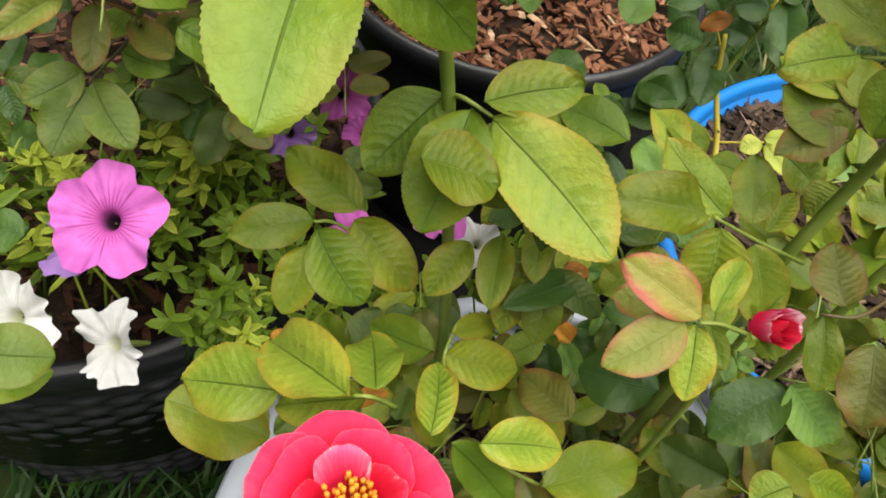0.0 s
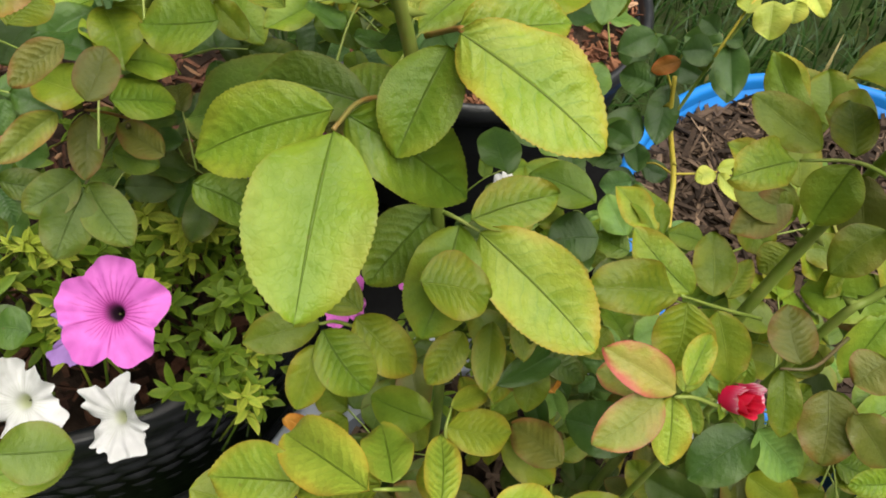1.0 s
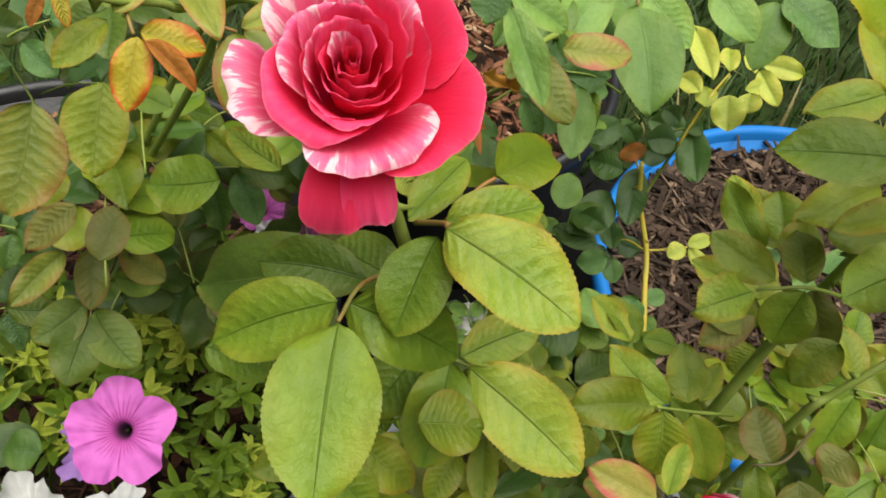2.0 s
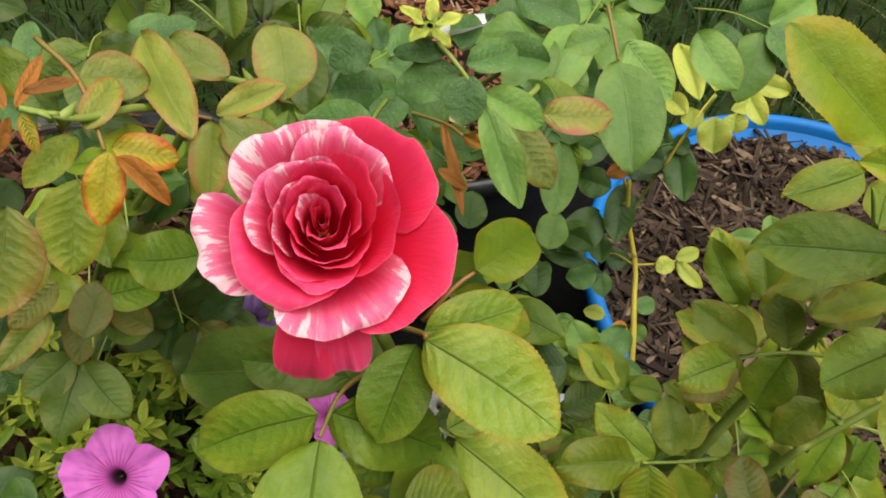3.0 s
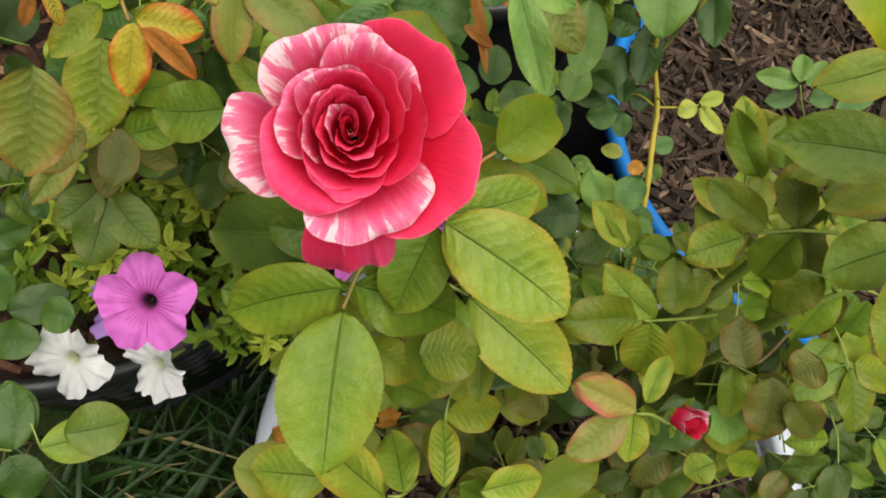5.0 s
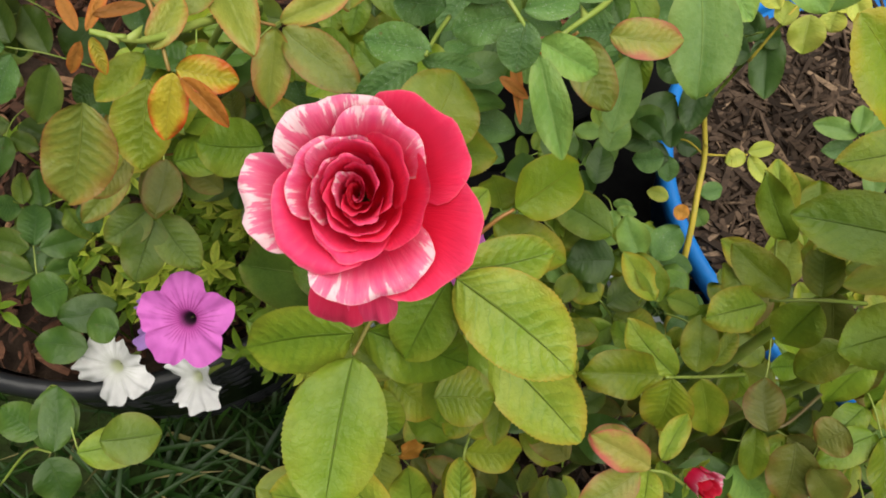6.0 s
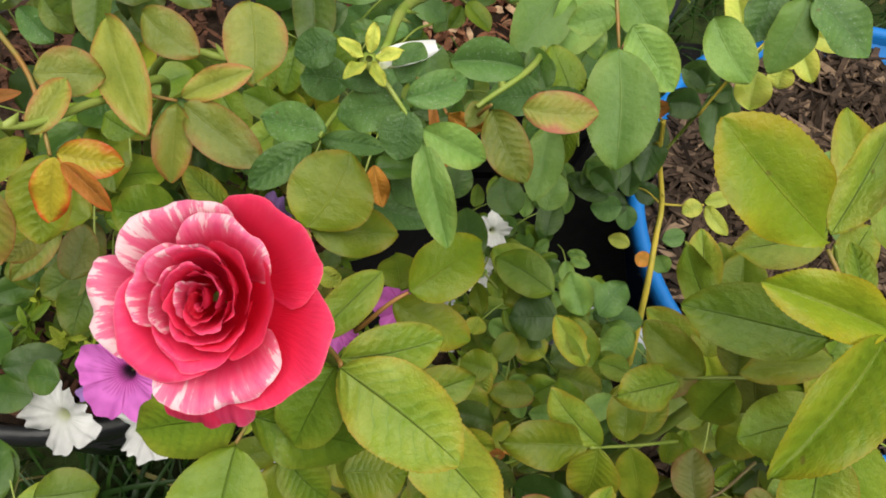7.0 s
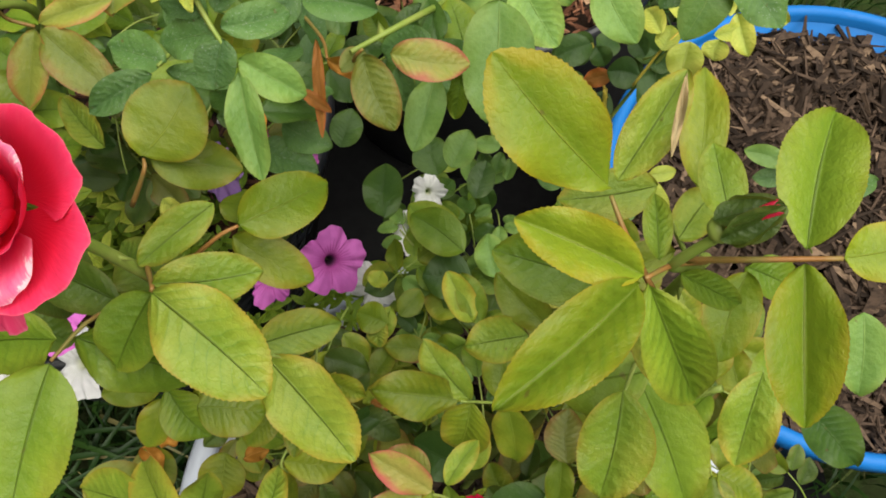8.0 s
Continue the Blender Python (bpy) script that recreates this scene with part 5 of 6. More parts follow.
leaflet(leaf, (-0.111, 0.348, 0.991), (-0.090, 0.348, 0.985), 0.0141, "red", "cup", (0.21, -0.44, 0.87))
leaflet(leaf, (-0.112, 0.347, 0.990), (-0.117, 0.330, 0.972), 0.0141, "red", "flat", (0.23, -0.42, 0.88))
leaflet(leaf, (-0.109, 0.345, 0.990), (-0.093, 0.332, 0.980), 0.0078, "dry", "shut", (0.21, -0.42, 0.88))
leaflet(leaf, (-0.119, 0.352, 0.996), (-0.110, 0.374, 1.000), 0.0120, "rededge", "cup", (0.24, -0.47, 0.85))
leaflet(leaf, (-0.122, 0.353, 0.992), (-0.139, 0.338, 0.985), 0.0120, "olive", "flat", (0.27, -0.43, 0.86))
leaflet(leaf, (-0.135, 0.372, 0.950), (-0.139, 0.341, 0.930), 0.0254, "olive", "flat", (0.24, -0.41, 0.88))
leaflet(leaf, (-0.159, 0.360, 0.950), (-0.169, 0.328, 0.922), 0.0303, "rededge", "flat", (0.29, -0.38, 0.88))
leaflet(leaf, (-0.124, 0.378, 0.995), (-0.101, 0.382, 0.990), 0.0185, "rededge", "flat", (0.22, -0.50, 0.84))
leaflet(leaf, (-0.149, 0.406, 0.980), (-0.166, 0.400, 0.975), 0.0190, "olive", "flat", (0.29, -0.50, 0.82))
leaf = stalk(left_bush, ((-0.096, 0.394, 0.970), (-0.094, 0.394, 0.962), (-0.085, 0.395, 0.957)), 0.0009, "red")
leaflet(leaf, (-0.085, 0.394, 0.957), (-0.088, 0.366, 0.940), 0.0165, "rededge", "cup", (0.15, -0.46, 0.88))
leaflet(leaf, (-0.082, 0.393, 0.958), (-0.050, 0.372, 0.948), 0.0210, "rededge", "flat", (0.11, -0.47, 0.88))
leaflet(leaf, (-0.083, 0.396, 0.958), (-0.055, 0.406, 0.965), 0.0132, "rededge", "cup", (0.12, -0.50, 0.86))
leaflet(leaf, (-0.108, 0.413, 0.985), (-0.088, 0.366, 0.980), 0.0194, "rededge", "cup", (0.19, -0.50, 0.84))
leaflet(leaf, (-0.101, 0.429, 0.970), (-0.078, 0.413, 0.965), 0.0193, "rededge", "flat", (0.15, -0.53, 0.83))
leaflet(leaf, (-0.058, 0.437, 0.970), (-0.055, 0.403, 0.960), 0.0274, "rededge", "flat", (0.09, -0.53, 0.84))
leaflet(leaf, (-0.099, 0.381, 0.885), (-0.134, 0.385, 0.880), 0.0303, "green", "flat", (0.18, -0.41, 0.90))
leaflet(leaf, (-0.173, 0.353, 0.900), (-0.163, 0.376, 0.900), 0.0202, "olive", "flat", (0.27, -0.38, 0.88))
leaflet(leaf, (-0.154, 0.355, 0.860), (-0.149, 0.381, 0.870), 0.0193, "brown", "flat", (0.23, -0.37, 0.90))
leaflet(leaf, (-0.166, 0.381, 0.870), (-0.187, 0.363, 0.860), 0.0166, "brown", "flat", (0.26, -0.37, 0.89))
leaf = stalk(left_bush, ((-0.124, 0.350, 1.005), (-0.130, 0.348, 1.008), (-0.134, 0.348, 1.010)), 0.0009, "green")
leaflet(leaf, (-0.135, 0.348, 1.010), (-0.129, 0.368, 1.015), 0.0047, "dry", "slim", (0.28, -0.48, 0.83))
leaflet(leaf, (-0.133, 0.353, 1.012), (-0.117, 0.358, 1.012), 0.0047, "dry", "slim", (0.27, -0.47, 0.84))
leaflet(leaf, (-0.133, 0.346, 1.010), (-0.130, 0.338, 1.000), 0.0051, "red", "slim", (0.28, -0.44, 0.85))
leaflet(leaf, (-0.138, 0.348, 1.010), (-0.145, 0.360, 1.015), 0.0051, "dry", "slim", (0.30, -0.47, 0.83))
leaflet(leaf, (-0.136, 0.344, 1.010), (-0.142, 0.338, 1.000), 0.0047, "dry", "slim", (0.30, -0.44, 0.85))
leaf = stalk(left_bush, ((-0.185, 0.490, 0.720), (-0.191, 0.441, 0.730), (-0.195, 0.416, 0.735)), 0.0009, "brown")
leaflet(leaf, (-0.195, 0.411, 0.735), (-0.207, 0.373, 0.720), 0.0309, "moss", "flat", (0.21, -0.49, 0.84))
leaflet(leaf, (-0.193, 0.415, 0.735), (-0.167, 0.384, 0.720), 0.0288, "moss", "flat", (0.18, -0.51, 0.84))
leaflet(leaf, (-0.198, 0.418, 0.740), (-0.225, 0.395, 0.735), 0.0264, "moss", "flat", (0.22, -0.51, 0.83))
leaflet(leaf, (-0.184, 0.441, 0.735), (-0.157, 0.437, 0.730), 0.0205, "green", "flat", (0.16, -0.54, 0.82))
leaflet(leaf, (-0.149, 0.426, 0.750), (-0.178, 0.448, 0.755), 0.0211, "brown", "flat", (0.16, -0.56, 0.81))
leaf = stalk(left_bush, ((-0.173, 0.455, 0.750), (-0.181, 0.444, 0.765), (-0.190, 0.436, 0.775)), 0.0009, "red")
leaflet(leaf, (-0.189, 0.433, 0.775), (-0.188, 0.402, 0.755), 0.0200, "brown", "flat", (0.20, -0.55, 0.81))
leaflet(leaf, (-0.189, 0.433, 0.780), (-0.219, 0.461, 0.785), 0.0214, "brown", "flat", (0.22, -0.58, 0.78))
leaflet(leaf, (-0.197, 0.418, 0.790), (-0.218, 0.383, 0.790), 0.0180, "rededge", "cup", (0.24, -0.55, 0.80))
leaflet(leaf, (-0.170, 0.485, 0.760), (-0.198, 0.506, 0.765), 0.0222, "mid", "flat", (0.18, -0.61, 0.78))
leaflet(leaf, (-0.147, 0.451, 0.765), (-0.180, 0.468, 0.770), 0.0231, "green", "flat", (0.16, -0.59, 0.79))
leaflet(leaf, (-0.201, 0.469, 0.740), (-0.185, 0.460, 0.735), 0.0208, "green", "flat", (0.19, -0.56, 0.80))
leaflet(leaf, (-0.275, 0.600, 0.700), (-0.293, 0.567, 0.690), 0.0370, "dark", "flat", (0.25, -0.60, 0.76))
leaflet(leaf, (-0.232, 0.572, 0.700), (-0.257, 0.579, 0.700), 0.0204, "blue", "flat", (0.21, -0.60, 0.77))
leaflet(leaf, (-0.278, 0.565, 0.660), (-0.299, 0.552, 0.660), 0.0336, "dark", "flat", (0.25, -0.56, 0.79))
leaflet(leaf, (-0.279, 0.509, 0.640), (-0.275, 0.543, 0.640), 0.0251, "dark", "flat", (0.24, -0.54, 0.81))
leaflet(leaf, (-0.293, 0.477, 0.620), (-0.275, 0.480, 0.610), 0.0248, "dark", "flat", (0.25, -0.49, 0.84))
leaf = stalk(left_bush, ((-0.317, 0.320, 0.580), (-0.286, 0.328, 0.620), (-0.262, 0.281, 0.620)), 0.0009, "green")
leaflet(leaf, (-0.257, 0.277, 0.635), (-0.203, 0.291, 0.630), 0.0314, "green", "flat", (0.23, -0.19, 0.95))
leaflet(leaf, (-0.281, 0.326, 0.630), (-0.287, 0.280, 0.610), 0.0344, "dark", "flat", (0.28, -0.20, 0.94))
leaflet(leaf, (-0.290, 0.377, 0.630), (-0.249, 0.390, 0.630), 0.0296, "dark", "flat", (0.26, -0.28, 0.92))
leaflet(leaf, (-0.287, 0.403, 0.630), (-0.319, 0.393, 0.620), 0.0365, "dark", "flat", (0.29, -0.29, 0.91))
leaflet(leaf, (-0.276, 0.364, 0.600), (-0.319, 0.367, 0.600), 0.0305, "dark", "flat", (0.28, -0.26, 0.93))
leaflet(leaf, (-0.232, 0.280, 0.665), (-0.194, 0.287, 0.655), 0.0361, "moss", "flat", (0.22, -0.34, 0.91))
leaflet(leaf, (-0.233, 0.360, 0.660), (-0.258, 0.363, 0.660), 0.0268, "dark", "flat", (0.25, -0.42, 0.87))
leaf = stalk(back_bush, ((-0.001, 0.369, 1.015), (0.005, 0.361, 1.012), (0.014, 0.352, 1.003)), 0.0009, "green")
leaflet(leaf, (0.014, 0.351, 1.002), (0.024, 0.319, 0.985), 0.0138, "mid", "cup", (-0.07, -0.44, 0.90))
leaflet(leaf, (0.014, 0.354, 1.005), (0.037, 0.348, 0.995), 0.0146, "mid", "cup", (-0.08, -0.47, 0.88))
leaflet(leaf, (0.009, 0.358, 1.010), (0.006, 0.344, 1.000), 0.0155, "blue", "flat", (-0.04, -0.48, 0.88))
leaflet(leaf, (0.006, 0.362, 1.008), (-0.016, 0.361, 1.000), 0.0161, "blue", "flat", (-0.01, -0.50, 0.87))
leaflet(leaf, (0.008, 0.361, 1.012), (0.030, 0.372, 1.010), 0.0133, "blue", "cup", (-0.07, -0.51, 0.86))
leaflet(leaf, (0.002, 0.366, 1.013), (-0.016, 0.371, 1.010), 0.0087, "blue", "flat", (-0.00, -0.52, 0.86))
leaflet(leaf, (0.006, 0.365, 1.015), (0.013, 0.379, 1.020), 0.0112, "blue", "cup", (-0.05, -0.53, 0.85))
leaflet(leaf, (-0.020, 0.411, 0.980), (-0.037, 0.406, 0.975), 0.0160, "blue", "flat", (0.04, -0.53, 0.84))
leaflet(leaf, (-0.015, 0.405, 0.960), (-0.038, 0.412, 0.955), 0.0192, "blue", "flat", (0.03, -0.51, 0.86))
leaf = stalk(back_bush, ((-0.014, 0.400, 0.960), (-0.020, 0.380, 0.972), (-0.024, 0.368, 0.976)), 0.0009, "green")
leaflet(leaf, (-0.022, 0.370, 0.976), (-0.049, 0.380, 0.970), 0.0167, "blue", "flat", (0.06, -0.48, 0.87))
leaflet(leaf, (-0.027, 0.367, 0.972), (-0.051, 0.352, 0.965), 0.0144, "blue", "cup", (0.06, -0.45, 0.89))
leaflet(leaf, (-0.025, 0.374, 0.965), (0.001, 0.377, 0.955), 0.0098, "blue", "flat", (0.01, -0.47, 0.88))
leaflet(leaf, (0.025, 0.406, 0.975), (0.055, 0.405, 0.975), 0.0179, "blue", "shut", (-0.10, -0.52, 0.85))
leaflet(leaf, (-0.138, 0.425, 0.900), (-0.122, 0.415, 0.900), 0.0162, "green", "flat", (0.20, -0.46, 0.86))
leaf = stalk(back_bush, ((0.039, 0.427, 0.900), (0.042, 0.417, 0.925), (0.046, 0.416, 0.933)), 0.0009, "red")
leaflet(leaf, (0.059, 0.412, 0.937), (0.095, 0.412, 0.935), 0.0196, "pink", "flat", (-0.16, -0.49, 0.86))
leaflet(leaf, (0.046, 0.414, 0.932), (0.063, 0.386, 0.915), 0.0214, "rededge", "flat", (-0.12, -0.47, 0.88))
leaflet(leaf, (0.079, 0.429, 0.900), (0.071, 0.394, 0.885), 0.0200, "mid", "flat", (-0.14, -0.45, 0.88))
leaflet(leaf, (0.045, 0.426, 0.920), (0.036, 0.413, 0.920), 0.0105, "rededge", "flat", (-0.09, -0.49, 0.87))
leaf = stalk(back_bush, ((0.103, 0.473, 0.950), (0.105, 0.455, 0.940), (0.106, 0.449, 0.935)), 0.0009, "red")
leaflet(leaf, (0.106, 0.449, 0.935), (0.106, 0.397, 0.912), 0.0353, "mid", "flat", (-0.20, -0.49, 0.85))
leaflet(leaf, (0.114, 0.463, 0.935), (0.136, 0.437, 0.920), 0.0248, "mid", "flat", (-0.22, -0.52, 0.83))
leaflet(leaf, (0.154, 0.470, 0.935), (0.174, 0.443, 0.920), 0.0240, "mid", "flat", (-0.27, -0.51, 0.81))
leaflet(leaf, (0.107, 0.470, 0.935), (0.084, 0.466, 0.930), 0.0168, "mid", "flat", (-0.17, -0.55, 0.82))
leaflet(leaf, (0.106, 0.508, 0.850), (0.081, 0.509, 0.850), 0.0180, "dark", "flat", (-0.14, -0.52, 0.84))
leaf = stalk(back_bush, ((0.003, 0.477, 0.880), (0.021, 0.445, 0.900), (0.027, 0.426, 0.910)), 0.0009, "red")
leaflet(leaf, (0.027, 0.425, 0.912), (0.045, 0.424, 0.900), 0.0087, "fallen", "crumple", (0.01, -0.48, 0.88))
leaflet(leaf, (0.019, 0.441, 0.905), (0.026, 0.397, 0.885), 0.0061, "dry", "slim", (0.04, -0.47, 0.88))
leaflet(leaf, (0.014, 0.414, 0.900), (0.030, 0.409, 0.890), 0.0066, "dry", "slim", (0.04, -0.46, 0.89))
leaflet(leaf, (-0.008, 0.408, 0.890), (-0.003, 0.390, 0.880), 0.0111, "fallen", "crumple", (0.08, -0.43, 0.90))
leaflet(leaf, (0.032, 0.407, 0.860), (0.037, 0.425, 0.870), 0.0177, "dark", "flat", (0.02, -0.44, 0.90))
leaf = stalk(blue_bush, ((0.216, 0.578, 0.680), (0.202, 0.596, 0.705), (0.196, 0.604, 0.715)), 0.0009, "yellow")
leaflet(leaf, (0.196, 0.604, 0.715), (0.166, 0.589, 0.710), 0.0258, "navy", "cup", (-0.23, -0.62, 0.75))
leaflet(leaf, (0.199, 0.601, 0.715), (0.209, 0.590, 0.705), 0.0188, "navy", "cup", (-0.25, -0.61, 0.75))
leaflet(leaf, (0.197, 0.572, 0.690), (0.171, 0.586, 0.690), 0.0270, "navy", "cup", (-0.23, -0.60, 0.77))
leaflet(leaf, (0.215, 0.585, 0.680), (0.200, 0.539, 0.660), 0.0273, "navy", "flat", (-0.25, -0.57, 0.78))
leaflet(leaf, (0.194, 0.572, 0.660), (0.153, 0.540, 0.650), 0.0349, "navy", "flat", (-0.22, -0.57, 0.79))
leaflet(leaf, (0.213, 0.579, 0.710), (0.192, 0.578, 0.700), 0.0151, "dry", "flat", (-0.26, -0.60, 0.76))
leaf = stalk(blue_bush, ((0.226, 0.538, 0.624), (0.216, 0.553, 0.620), (0.208, 0.562, 0.610)), 0.0009, "yellow")
leaflet(leaf, (0.203, 0.552, 0.610), (0.206, 0.584, 0.615), 0.0225, "navy", "cup", (-0.24, -0.55, 0.80))
leaflet(leaf, (0.211, 0.565, 0.605), (0.235, 0.557, 0.600), 0.0207, "navy", "flat", (-0.25, -0.53, 0.81))
leaflet(leaf, (0.198, 0.546, 0.605), (0.171, 0.545, 0.600), 0.0242, "blue", "cup", (-0.22, -0.53, 0.82))
leaflet(leaf, (0.202, 0.550, 0.600), (0.204, 0.529, 0.590), 0.0195, "blue", "flat", (-0.24, -0.52, 0.82))
leaflet(leaf, (0.177, 0.533, 0.640), (0.142, 0.554, 0.640), 0.0221, "navy", "flat", (-0.21, -0.55, 0.81))
leaf = stalk(blue_bush, ((0.213, 0.583, 0.700), (0.217, 0.583, 0.720), (0.229, 0.568, 0.730)), 0.0009, "green")
leaflet(leaf, (0.229, 0.565, 0.730), (0.205, 0.567, 0.730), 0.0247, "navy", "cup", (-0.28, -0.60, 0.75))
leaflet(leaf, (0.242, 0.576, 0.735), (0.239, 0.532, 0.720), 0.0263, "navy", "cup", (-0.30, -0.59, 0.75))
leaflet(leaf, (0.231, 0.576, 0.740), (0.219, 0.588, 0.745), 0.0170, "navy", "cup", (-0.29, -0.62, 0.73))
leaflet(leaf, (0.233, 0.570, 0.740), (0.252, 0.574, 0.740), 0.0170, "navy", "cup", (-0.30, -0.61, 0.73))
leaf = stalk(blue_bush, ((0.226, 0.538, 0.624), (0.243, 0.534, 0.630), (0.260, 0.533, 0.634)), 0.0009, "yellow")
leaflet(leaf, (0.258, 0.533, 0.634), (0.242, 0.527, 0.630), 0.0168, "yellow", "flat", (-0.29, -0.52, 0.80))
leaflet(leaf, (0.260, 0.535, 0.635), (0.286, 0.542, 0.635), 0.0141, "yellow", "flat", (-0.31, -0.53, 0.79))
leaflet(leaf, (0.262, 0.533, 0.632), (0.280, 0.509, 0.625), 0.0140, "yellow", "flat", (-0.31, -0.51, 0.80))
leaf = stalk(blue_bush, ((0.221, 0.549, 0.740), (0.236, 0.561, 0.775), (0.258, 0.582, 0.785)), 0.0009, "yellow")
leaflet(leaf, (0.242, 0.574, 0.785), (0.237, 0.627, 0.800), 0.0209, "yellow", "cup", (-0.31, -0.61, 0.73))
leaflet(leaf, (0.249, 0.557, 0.785), (0.246, 0.535, 0.770), 0.0261, "yellow", "cup", (-0.32, -0.57, 0.76))
leaflet(leaf, (0.257, 0.581, 0.787), (0.266, 0.610, 0.790), 0.0158, "yellow", "cup", (-0.33, -0.60, 0.73))
leaflet(leaf, (0.277, 0.580, 0.787), (0.281, 0.605, 0.790), 0.0114, "yellow", "cup", (-0.34, -0.59, 0.73))
leaflet(leaf, (0.287, 0.590, 0.787), (0.321, 0.581, 0.785), 0.0184, "yellow", "cup", (-0.36, -0.58, 0.73))
leaflet(leaf, (0.283, 0.584, 0.786), (0.293, 0.557, 0.775), 0.0182, "yellow", "cup", (-0.35, -0.57, 0.74))
leaflet(leaf, (0.268, 0.568, 0.780), (0.296, 0.575, 0.780), 0.0130, "yellow", "flat", (-0.35, -0.58, 0.74))
leaflet(leaf, (0.231, 0.565, 0.780), (0.220, 0.588, 0.780), 0.0172, "yellow", "cup", (-0.30, -0.59, 0.75))
leaflet(leaf, (0.232, 0.555, 0.775), (0.239, 0.575, 0.780), 0.0171, "yellow", "flat", (-0.31, -0.58, 0.75))
leaflet(leaf, (0.272, 0.565, 0.780), (0.270, 0.554, 0.770), 0.0194, "yellow", "cup", (-0.34, -0.57, 0.75))
leaf = stalk(blue_bush, ((0.241, 0.604, 0.700), (0.247, 0.600, 0.710), (0.254, 0.598, 0.715)), 0.0009, "green")
leaflet(leaf, (0.260, 0.607, 0.700), (0.231, 0.625, 0.700), 0.0270, "navy", "cup", (-0.28, -0.57, 0.77))
leaflet(leaf, (0.266, 0.611, 0.700), (0.260, 0.569, 0.680), 0.0292, "navy", "cup", (-0.30, -0.55, 0.78))
leaflet(leaf, (0.245, 0.596, 0.680), (0.223, 0.611, 0.680), 0.0273, "navy", "cup", (-0.27, -0.56, 0.79))
leaflet(leaf, (0.204, 0.618, 0.680), (0.181, 0.629, 0.680), 0.0300, "navy", "flat", (-0.23, -0.58, 0.79))
leaflet(leaf, (0.206, 0.615, 0.690), (0.223, 0.633, 0.690), 0.0224, "navy", "flat", (-0.25, -0.58, 0.78))
leaflet(leaf, (0.221, 0.539, 0.540), (0.201, 0.546, 0.540), 0.0152, "yellow", "flat", (-0.22, -0.46, 0.86))
leaflet(leaf, (0.228, 0.532, 0.530), (0.243, 0.526, 0.530), 0.0163, "fallen", "flat", (-0.24, -0.45, 0.86))
leaflet(leaf, (0.256, 0.551, 0.530), (0.281, 0.557, 0.530), 0.0190, "blue", "flat", (-0.26, -0.46, 0.85))
leaflet(leaf, (0.253, 0.538, 0.520), (0.264, 0.524, 0.510), 0.0200, "mid", "flat", (-0.26, -0.44, 0.86))
leaf = stalk(rose_shoot, ((0.527, 0.600, 0.375), (0.485, 0.619, 0.440), (0.459, 0.626, 0.480), (0.450, 0.639, 0.500)), 0.0009, "green")
leaflet(leaf, (0.449, 0.641, 0.500), (0.404, 0.654, 0.500), 0.0235, "mid", "flat", (-0.34, -0.43, 0.84))
leaflet(leaf, (0.447, 0.639, 0.505), (0.455, 0.670, 0.515), 0.0222, "mid", "cup", (-0.35, -0.43, 0.83))
leaflet(leaf, (0.456, 0.638, 0.500), (0.485, 0.663, 0.510), 0.0211, "mid", "cup", (-0.36, -0.43, 0.83))
leaflet(leaf, (0.457, 0.641, 0.480), (0.421, 0.635, 0.475), 0.0227, "blue", "flat", (-0.34, -0.42, 0.84))
leaflet(leaf, (0.469, 0.636, 0.480), (0.507, 0.641, 0.475), 0.0254, "blue", "flat", (-0.37, -0.41, 0.83))
leaflet(leaf, (0.511, 0.628, 0.460), (0.570, 0.656, 0.460), 0.0287, "blue", "flat", (-0.39, -0.40, 0.83))
leaflet(leaf, (0.484, 0.630, 0.460), (0.484, 0.591, 0.450), 0.0257, "mid", "flat", (-0.36, -0.39, 0.85))
leaf = stalk(rose_bush, ((0.099, 0.393, 0.680), (0.083, 0.407, 0.710), (0.062, 0.422, 0.730)), 0.0009, "green")
leaflet(leaf, (0.052, 0.420, 0.750), (0.048, 0.463, 0.750), 0.0277, "dark", "flat", (-0.01, -0.40, 0.92))
leaflet(leaf, (0.106, 0.403, 0.745), (0.068, 0.428, 0.745), 0.0289, "green", "flat", (-0.05, -0.37, 0.93))
leaflet(leaf, (0.113, 0.396, 0.720), (0.080, 0.394, 0.720), 0.0335, "dark", "flat", (-0.06, -0.33, 0.94))
leaflet(leaf, (0.115, 0.336, 0.800), (0.102, 0.362, 0.810), 0.0170, "lime", "curl", (-0.09, -0.32, 0.94))
leaflet(leaf, (0.136, 0.332, 0.800), (0.119, 0.339, 0.800), 0.0151, "green", "flat", (-0.12, -0.30, 0.95))
leaflet(leaf, (0.122, 0.417, 0.700), (0.150, 0.430, 0.700), 0.0185, "mid", "flat", (-0.11, -0.35, 0.93))
leaflet(leaf, (0.151, 0.422, 0.660), (0.190, 0.415, 0.660), 0.0255, "blue", "flat", (-0.14, -0.33, 0.93))
leaflet(leaf, (0.168, 0.395, 0.700), (0.147, 0.373, 0.700), 0.0234, "mid", "curl", (-0.13, -0.31, 0.94))
leaflet(leaf, (0.114, 0.476, 0.680), (0.121, 0.505, 0.690), 0.0215, "dark", "flat", (-0.08, -0.41, 0.91))
leaflet(leaf, (0.085, 0.472, 0.720), (0.075, 0.498, 0.730), 0.0282, "dark", "flat", (-0.04, -0.43, 0.90))
leaflet(leaf, (0.092, 0.434, 0.800), (0.101, 0.456, 0.810), 0.0205, "mid", "flat", (-0.07, -0.43, 0.90))
